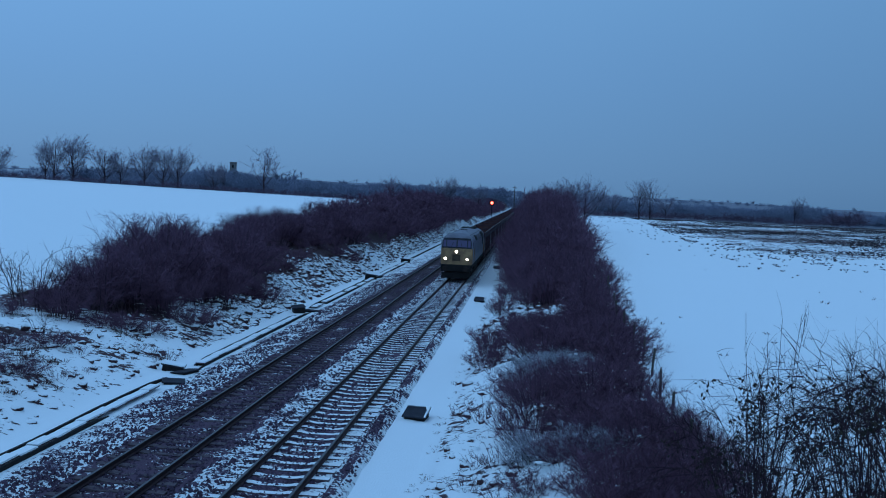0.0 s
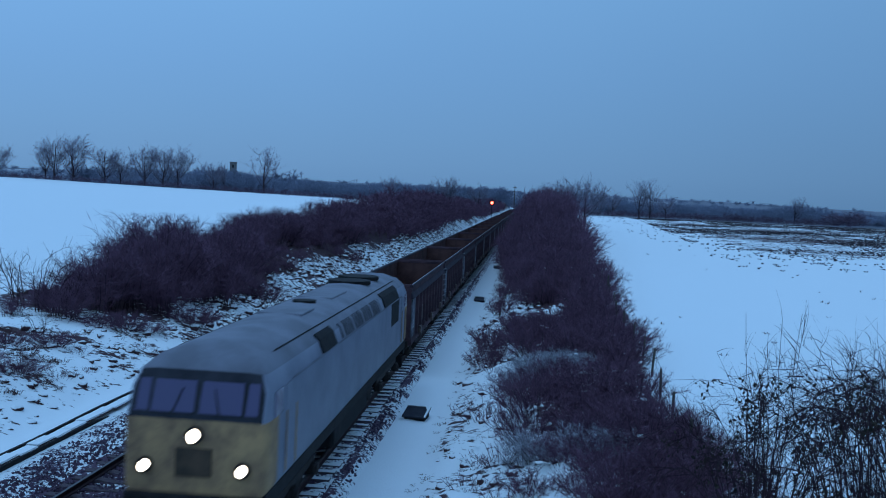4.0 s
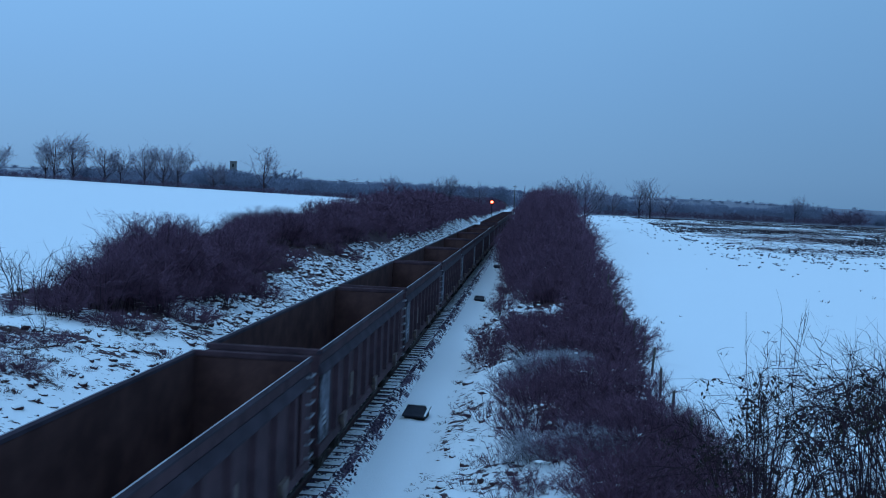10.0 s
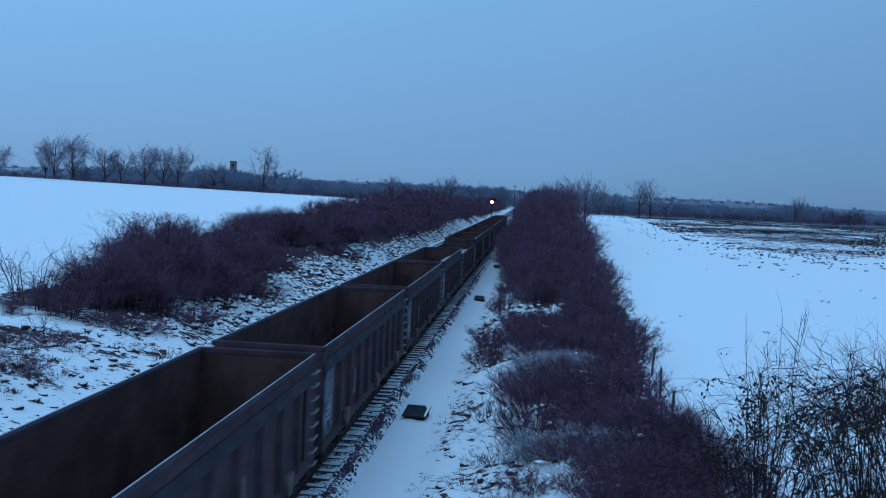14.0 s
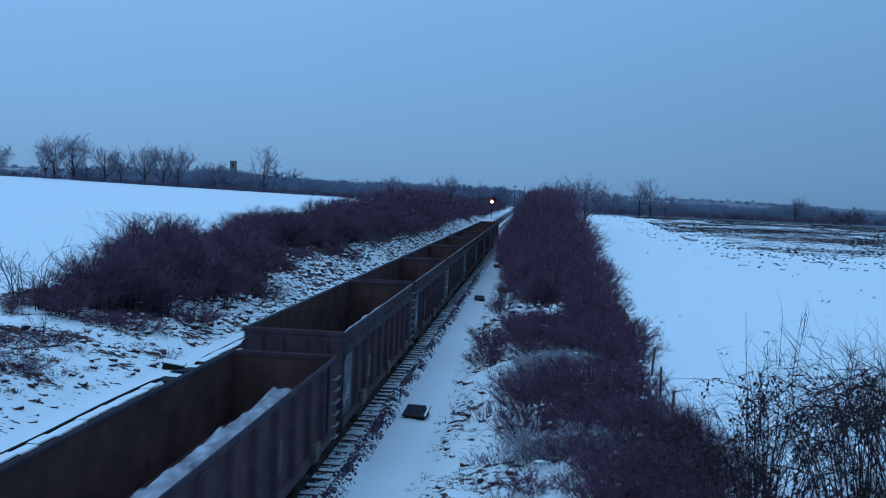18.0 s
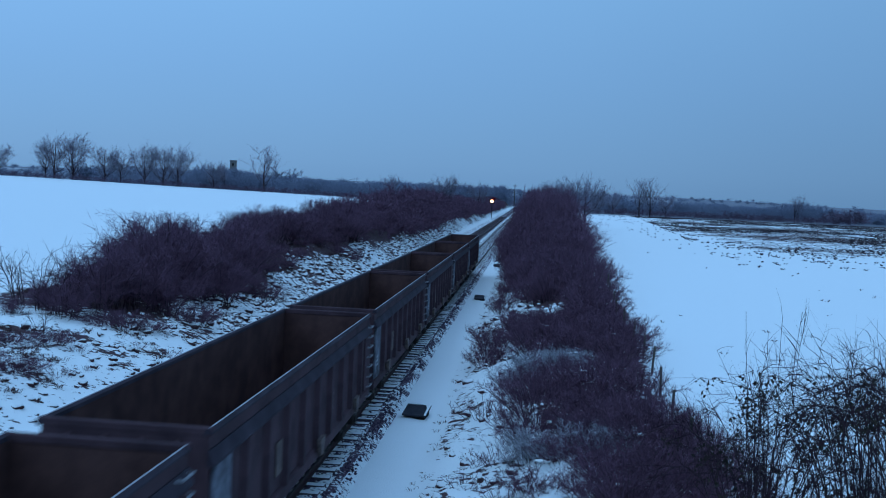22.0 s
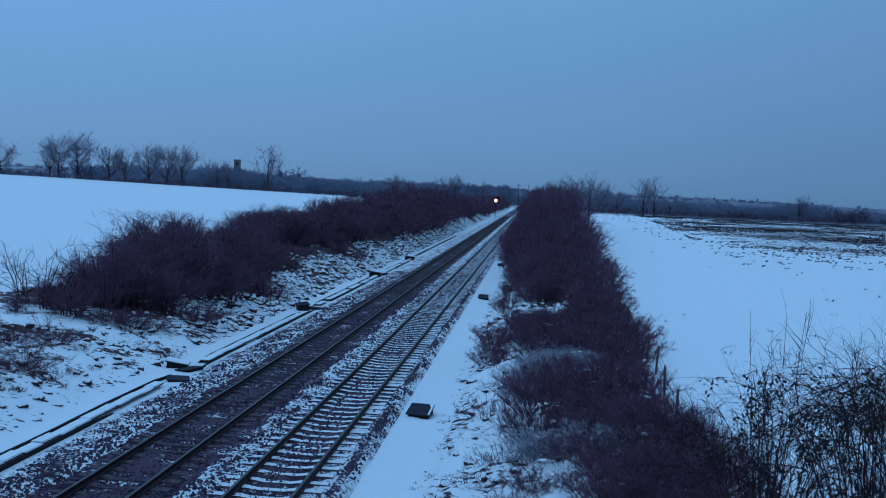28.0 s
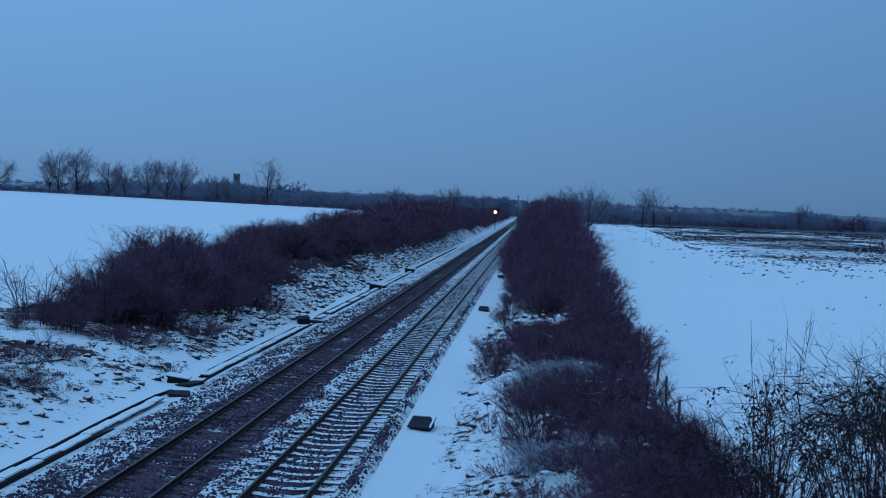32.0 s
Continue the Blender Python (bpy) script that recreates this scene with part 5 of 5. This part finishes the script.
for x, y, s, turn in ((-18.4, 37.4, 0.42, 0.0), (-19.6, 36.2, 0.4, 2.0), (-17.5, 33.0, 0.45, 1.0), (-18.6, 32.0, 0.5, 3.0), (-18.0, 30.5, 0.42, 5.0), (-17.0, 44.0, 0.4, 4.0), (-18.8, 43.0, 0.45, 2.0)):
    place_shrub(BRAMBLE[0], x, y, s, turn, "low dark bramble clump in the snow", "bramble clumps on the far bank", "bramble_shrub", sx=1.5)


def build_fence():
    fence = tagged(new("wire_fence"), "weathered post-and-wire fence between bank and field", "fence")
    rnd = random.Random(12)
    bm = bmesh.new()
    add_box(bm, -0.035, 0.035, -0.035, 0.035, -0.5, 0.95, 0.01)
    me = bpy.data.meshes.new("post")
    bm.to_mesh(me)
    bm.free()
    me.materials.append(WOODPOST)
    tops = []
    for k in range(42):
        y = 13 + k * 3.0
        x = 4.35 + 0.1 * math.sin(k)
        z = ground_z(x, y)
        o = new("post", me)
        o.parent, o.location = fence, (x, y, z)
        o.rotation_euler = (radians(rnd.uniform(-4, 4)), radians(rnd.uniform(-5, 5)), 0)
        tops.append(Vector((x, y, z)))
    for h in (0.35, 0.62, 0.9):
        bm = bmesh.new()
        add_tube(bm, [p + Vector((0, 0, h)) for p in tops], [0.006] * len(tops), 3)
        part("wire", bm, BOGIE, fence)


build_fence()

# ---- rough grass, crop, stones, snow on the brambles ----


def tufts(name, label, category, spots, blades, length, width, material, seed, flop=0.8):
    rnd = np.random.RandomState(seed)
    np.random.seed(seed)
    q = np.repeat(np.array(spots), blades, axis=0)
    n = len(q)
    a, s = rnd.uniform(0, 6.28, n), q[:, 3]
    o = np.stack([np.cos(a), np.sin(a), np.zeros(n)], 1)
    ln, f = (length * s * rnd.uniform(0.6, 1.2, n))[:, None], (flop * rnd.uniform(0.5, 1.3, n))[:, None]
    p = q[:, :3] + [0, 0, -0.03] + o * (rnd.uniform(0, 0.12, n) * s)[:, None]
    up = np.array([0, 0, 1.0])
    lines = np.stack([p, p + o * ln * 0.3 * f + up * ln * 0.55, p + o * ln * 0.8 * f + up * ln * (0.75 - 0.35 * f)], 1)
    v, f = ribbon_cloud(lines, rnd.uniform(0.7, 1.3, n) * width)
    tagged(new(name, mesh_of(name, v, f, (material,), False)), label, category, kind="stuff")


def scatter(rnd, n, x0, x1, y0, y1, keep):
    out = []
    while len(out) < n:
        u = rnd.random()
        x, y = rnd.uniform(x0, x1), y0 + (y1 - y0) * u ** 1.5
        if rnd.random() < keep(x, y):
            out.append((x, y, ground_z(x, y), rnd.uniform(0.6, 1.3)))
    return out


def build_small():
    rnd = random.Random(77)

    def clump(x, y):
        c = noise.noise((x * 0.55, y * 0.40, 3.3)) + 0.5 * noise.noise((x * 1.7, y * 1.2, 8.0))
        return max(0.0, min(1.0, (c - 0.06) * 5.0))

    left = scatter(rnd, 4200, -28, -14.8, 21, 110, clump)
    right = scatter(rnd, 800, -2.45, 4.2, 16, 75, lambda x, y: clump(x, y) * (1.0 if x > -1.6 else 0.45))
    edge = scatter(rnd, 160, -2.65, -2.25, 18, 120, lambda x, y: 1.0 if noise.noise((y * 0.8, 1, 1)) > -0.1 else 0.1)
    tufts("bank_grass", "dead brown grass showing through the snow on the banks", "grass", left, 12, 0.22, 0.010, GRASSDRY, 4, 1.1)
    tufts("slope_grass", "short dead grass showing through the snow of the slope", "grass", right + edge, 9, 0.13, 0.008, GRASSDRY, 5, 1.1)
    crop = scatter(rnd, 34000, 14, 150, 70, 310, lambda x, y: (1.0 if noise.noise((x * 0.05, y * 0.05, 2)) + 0.5 * noise.noise((x * 0.3, y * 0.3, 5)) > 0.05 else 0.08) * (1.0 if x > 16 + 0.06 * (y - 80) else 0.06) * max(0.04, min(1, (y - 80) / 80)))
    tufts("field_crop", "dark crop leaves poking through the snow in the field", "crop", crop, 5, 0.20, 0.055, CROP, 9, 0.9)
    few = scatter(rnd, 70, 5, 40, 24, 120, lambda x, y: 1.0)
    tufts("field_weeds", "single weeds poking through the field snow", "weeds", [(x, y, z, s * 0.7) for x, y, z, s in few], 5, 0.3, 0.02, GRASSDRY, 10, 0.9)
    # ballast stones
    oct_ = np.array([(1, 0, 0), (-1, 0, 0), (0, 1, 0), (0, -1, 0), (0, 0, 1), (0, 0, -1)], float)
    of = [(0, 2, 4), (2, 1, 4), (1, 3, 4), (3, 0, 4), (2, 0, 5), (1, 2, 5), (3, 1, 5), (0, 3, 5)]
    nr = np.random.RandomState(6)
    n = 26000
    ys = 17 + 75 * nr.uniform(0, 1, n) ** 1.7
    xs = nr.uniform(-12.6, -4.2, n)
    zs = np.interp(xs, (-13, -12.4, -11.6, XL - 1.4, XL, XL + 1.5, (XL + XR) / 2, XR - 1.5, XR, XR + 1.42, XR + 1.62, -4.15, -3.95), (-0.45, -0.40, -0.30, -0.20, -0.225, -0.19, -0.15, -0.19, -0.225, -0.23, -0.30, -0.42, -0.50))
    size = nr.uniform(0.025, 0.06, n)[:, None, None]
    vs = oct_[None] * size * nr.uniform(0.7, 1.3, (n, 1, 3)) + nr.normal(0, 0.25, (n, 6, 3)) * size + np.stack([xs, ys, zs + 0.01], 1)[:, None]
    fs = (np.array(of)[None] + (np.arange(n) * 6)[:, None, None]).reshape(-1, 3)
    tagged(new("ballast_stones", mesh_of("ballast_stones", vs.reshape(-1, 3), fs, (STONE,), False)), "loose grey ballast stones lying on the track bed", "stones", kind="stuff")
    # hummocks of dead grass on both banks, snow on their tops
    ico = bmesh.new()
    bmesh.ops.create_icosphere(ico, subdivisions=2, radius=1.0)
    ico.verts.ensure_lookup_table()
    iv = np.array([v.co[:] for v in ico.verts])
    fi = np.array([[v.index for v in f.verts] for f in ico.faces])
    ico.free()
    spots = scatter(rnd, 1500, -21.5, -14.6, 21, 215, lambda x, y: (0.35 if y < 48 else 1.0) if bare_share(x, y) < 0.56 else 0.0)
    spots += scatter(rnd, 230, -2.4, 3.6, 15, 62, lambda x, y: 1.0 if bare_share(x, y) < 0.55 else 0.10)
    vs2, fs2 = [], []
    for k, (x, y, z, s) in enumerate(spots):
        s *= lerp(y, (30, 60), (0.62, 1.0))
        a = nr.uniform(0, 6.28)
        w = np.array([nr.uniform(0.10, 0.30), nr.uniform(0.10, 0.24), nr.uniform(0.08, 0.20)]) * s
        p = iv * w * (1 + 0.20 * nr.normal(size=(len(iv), 1)))
        p = np.c_[p[:, 0] * math.cos(a) - p[:, 1] * math.sin(a), p[:, 0] * math.sin(a) + p[:, 1] * math.cos(a), p[:, 2]]
        vs2.append(p + np.array([x, y, z - 0.02 + 0.04 * nr.uniform()]))
        fs2.append(fi + k * len(iv))
    tagged(new("grass_tussocks", mesh_of("grass_tussocks", np.vstack(vs2), np.vstack(fs2), (TUSSOCK,), True)), "snow-capped tussocks of dead grass on the banks", "tussocks", kind="stuff")
    # lumps of snow caught in the brambles
    bm = bmesh.new()
    for k in range(420):
        x, y = rnd.uniform(-1.5, 3.9), 19 + 45 * rnd.random() ** 1.3
        if noise.noise((x * 0.5, y * 0.4, 6)) < -0.05:
            continue
        up = lerp(y, (16, 30, 50, 64), (0.35, 0.45, 0.8, 1.2)) * rnd.uniform(0.3, 1.0) * (1 if x > 0 else 0.3)
        if 47.5 < y < 54.5 and x < 2.4 or 33 < y < 38.5 and x < 1.4:
            up *= 0.15
        s = rnd.uniform(0.025, 0.085)
        bmesh.ops.create_icosphere(bm, subdivisions=1, radius=s, matrix=Matrix.Translation((x, y, ground_z(x, y) + up)) @ Matrix.Rotation(rnd.uniform(0, 6), 4, "Z") @ Matrix.Rotation(rnd.uniform(-0.4, 0.4), 4, "X") @ Matrix.Diagonal((rnd.uniform(1.3, 2.4), 1.0, 0.5, 1)))
    me = bpy.data.meshes.new("snow_lumps")
    bm.to_mesh(me)
    bm.free()
    me.materials.append(SNOW)
    tagged(new("snow_lumps", me), "lumps of snow caught in the brambles", "snow", kind="stuff")


CROP = plain("dark_crop_leaf", (0.034, 0.027, 0.034), (0.075, 0.058, 0.068), 0.8, 1.0, relief=0.0)
build_small()


# ---- village beyond the left field ----
def build_house(x, y, w, d, h, turn, label, walls):
    z = ground_z(x, y)
    hs = tagged(new("house"), label, "house", "houses of the village")
    hs.matrix_basis = pose(x, y, z, 0, 0, turn)
    box("wall", hs, walls, -w / 2, w / 2, -d / 2, d / 2, -1.5, h, 0.03)
    bm = bmesh.new()
    pr = [(-d / 2 - 0.4, h - 0.1), (0, h + d * 0.45), (d / 2 + 0.4, h - 0.1), (d / 2 + 0.4, h + 0.15), (0, h + d * 0.45 + 0.3), (-d / 2 - 0.4, h + 0.15)]
    a = [bm.verts.new((-w / 2 - 0.3, q, r)) for q, r in pr]
    b = [bm.verts.new((w / 2 + 0.3, q, r)) for q, r in pr]
    for k in range(6):
        bm.faces.new((a[k], a[(k + 1) % 6], b[(k + 1) % 6], b[k]))
    bm.faces.new((a[0], a[1], a[4], a[5]))
    bm.faces.new((a[1], a[2], a[3], a[4]))
    bm.faces.new((b[5], b[4], b[1], b[0]))
    bm.faces.new((b[4], b[3], b[2], b[1]))
    bmesh.ops.recalc_face_normals(bm, faces=bm.faces)
    part("roof", bm, SNOW, hs, "snow-covered pitched roof")
    box("chimney", hs, walls, w * 0.3, w * 0.3 + 0.9, -0.45, 0.45, h, h + d * 0.45 + 1.4, 0.03)
    for k in (-0.3, 0.0, 0.3):
        for zz in ((1.0, h - 1.6) if h > 4 else (1.0,)):
            box("window", hs, GLASS, k * w - 0.6, k * w + 0.6, -d / 2 - 0.03, -d / 2 + 0.02, zz, zz + 1.2, 0)
    return hs


BRICKWALL = plain("dull_brick", (0.16, 0.11, 0.09), (0.24, 0.17, 0.14), 0.9, 0.5)
for col, row, y, w, h, turn in ((412, 330, 520, 9, 2.6, 6), (505, 331, 640, 9, 2.8, 12), (524, 334, 650, 6, 2.4, -8), (578, 333, 700, 6, 2.6, 15), (628, 338, 720, 7, 2.4, -10)):
    x, yy, z = sight(col, row, y)
    build_house(x, yy, w, 4.6, h, turn, "distant brick house with a snow-covered roof", BRICKWALL)
x, yy, z = sight(413, 287, 620)
tower = tagged(new("church_tower"), "square grey stone church tower above the village trees", "church tower")
tower.matrix_basis = pose(x, yy, 0, 0, 0, 12)
zg = ground_z(x, yy)
box("shaft", tower, CONCRETE, -2.0, 2.0, -2.0, 2.0, zg - 1, z - 0.8, 0.1)
box("parapet", tower, CONCRETE, -2.15, 2.15, -2.15, 2.15, z - 0.9, z, 0.08)
box("belfry_opening", tower, BLACK, -0.5, 0.5, -2.06, -1.98, z - 3.8, z - 1.8, 0.02)


def motions():
    hinge = SIGNAL_GLASS.matrix_basis.copy()
    walk(SIGNAL_GLASS, [(t, hinge @ Matrix.Rotation(radians(a), 4, "Y")) for t, a in ((0.0, 0), (12.8, 0), (13.1, 8), (13.4, 80), (14.0, 82), (32.0, 82))])
    ts = [0.0, 1.5, 3.0, 4.5, 6.0, 8.0, 10.0, 12.0, 14.0, 16.0, 18.0, 20.0, 22.0, 23.2, 24.5, 26.0, 28.0, 30.0, 32.0]
    for thing, behind, r in [(LOCO, -2.65, 0.53)] + [(w, LENGTH_LOCO + i * PITCH_WAGON, 0.46) for i, w in enumerate(WAGONS)]:
        walk(thing, [(t, pose(XR, front_at(t) + behind, 0)) for t in ts])
        # the wheels roll while the vehicle is within sight
        near = [k / FPS for k in range(32 * FPS + 1) if -22 < front_at(k / FPS) + behind < 75]
        if not near:
            continue
        times = ([0.0] if near[0] > 0 else []) + near + ([32.0] if near[-1] < 32 else [])
        for o in thing.children_recursive:
            if o.name.startswith("wheelset"):
                at_rest = o.location.copy()
                walk(o, [(t, Matrix.Translation(at_rest) @ Matrix.Rotation((front_at(min(max(t, near[0]), near[-1])) - front_at(near[0])) / r, 4, "X")) for t in times])


motions()
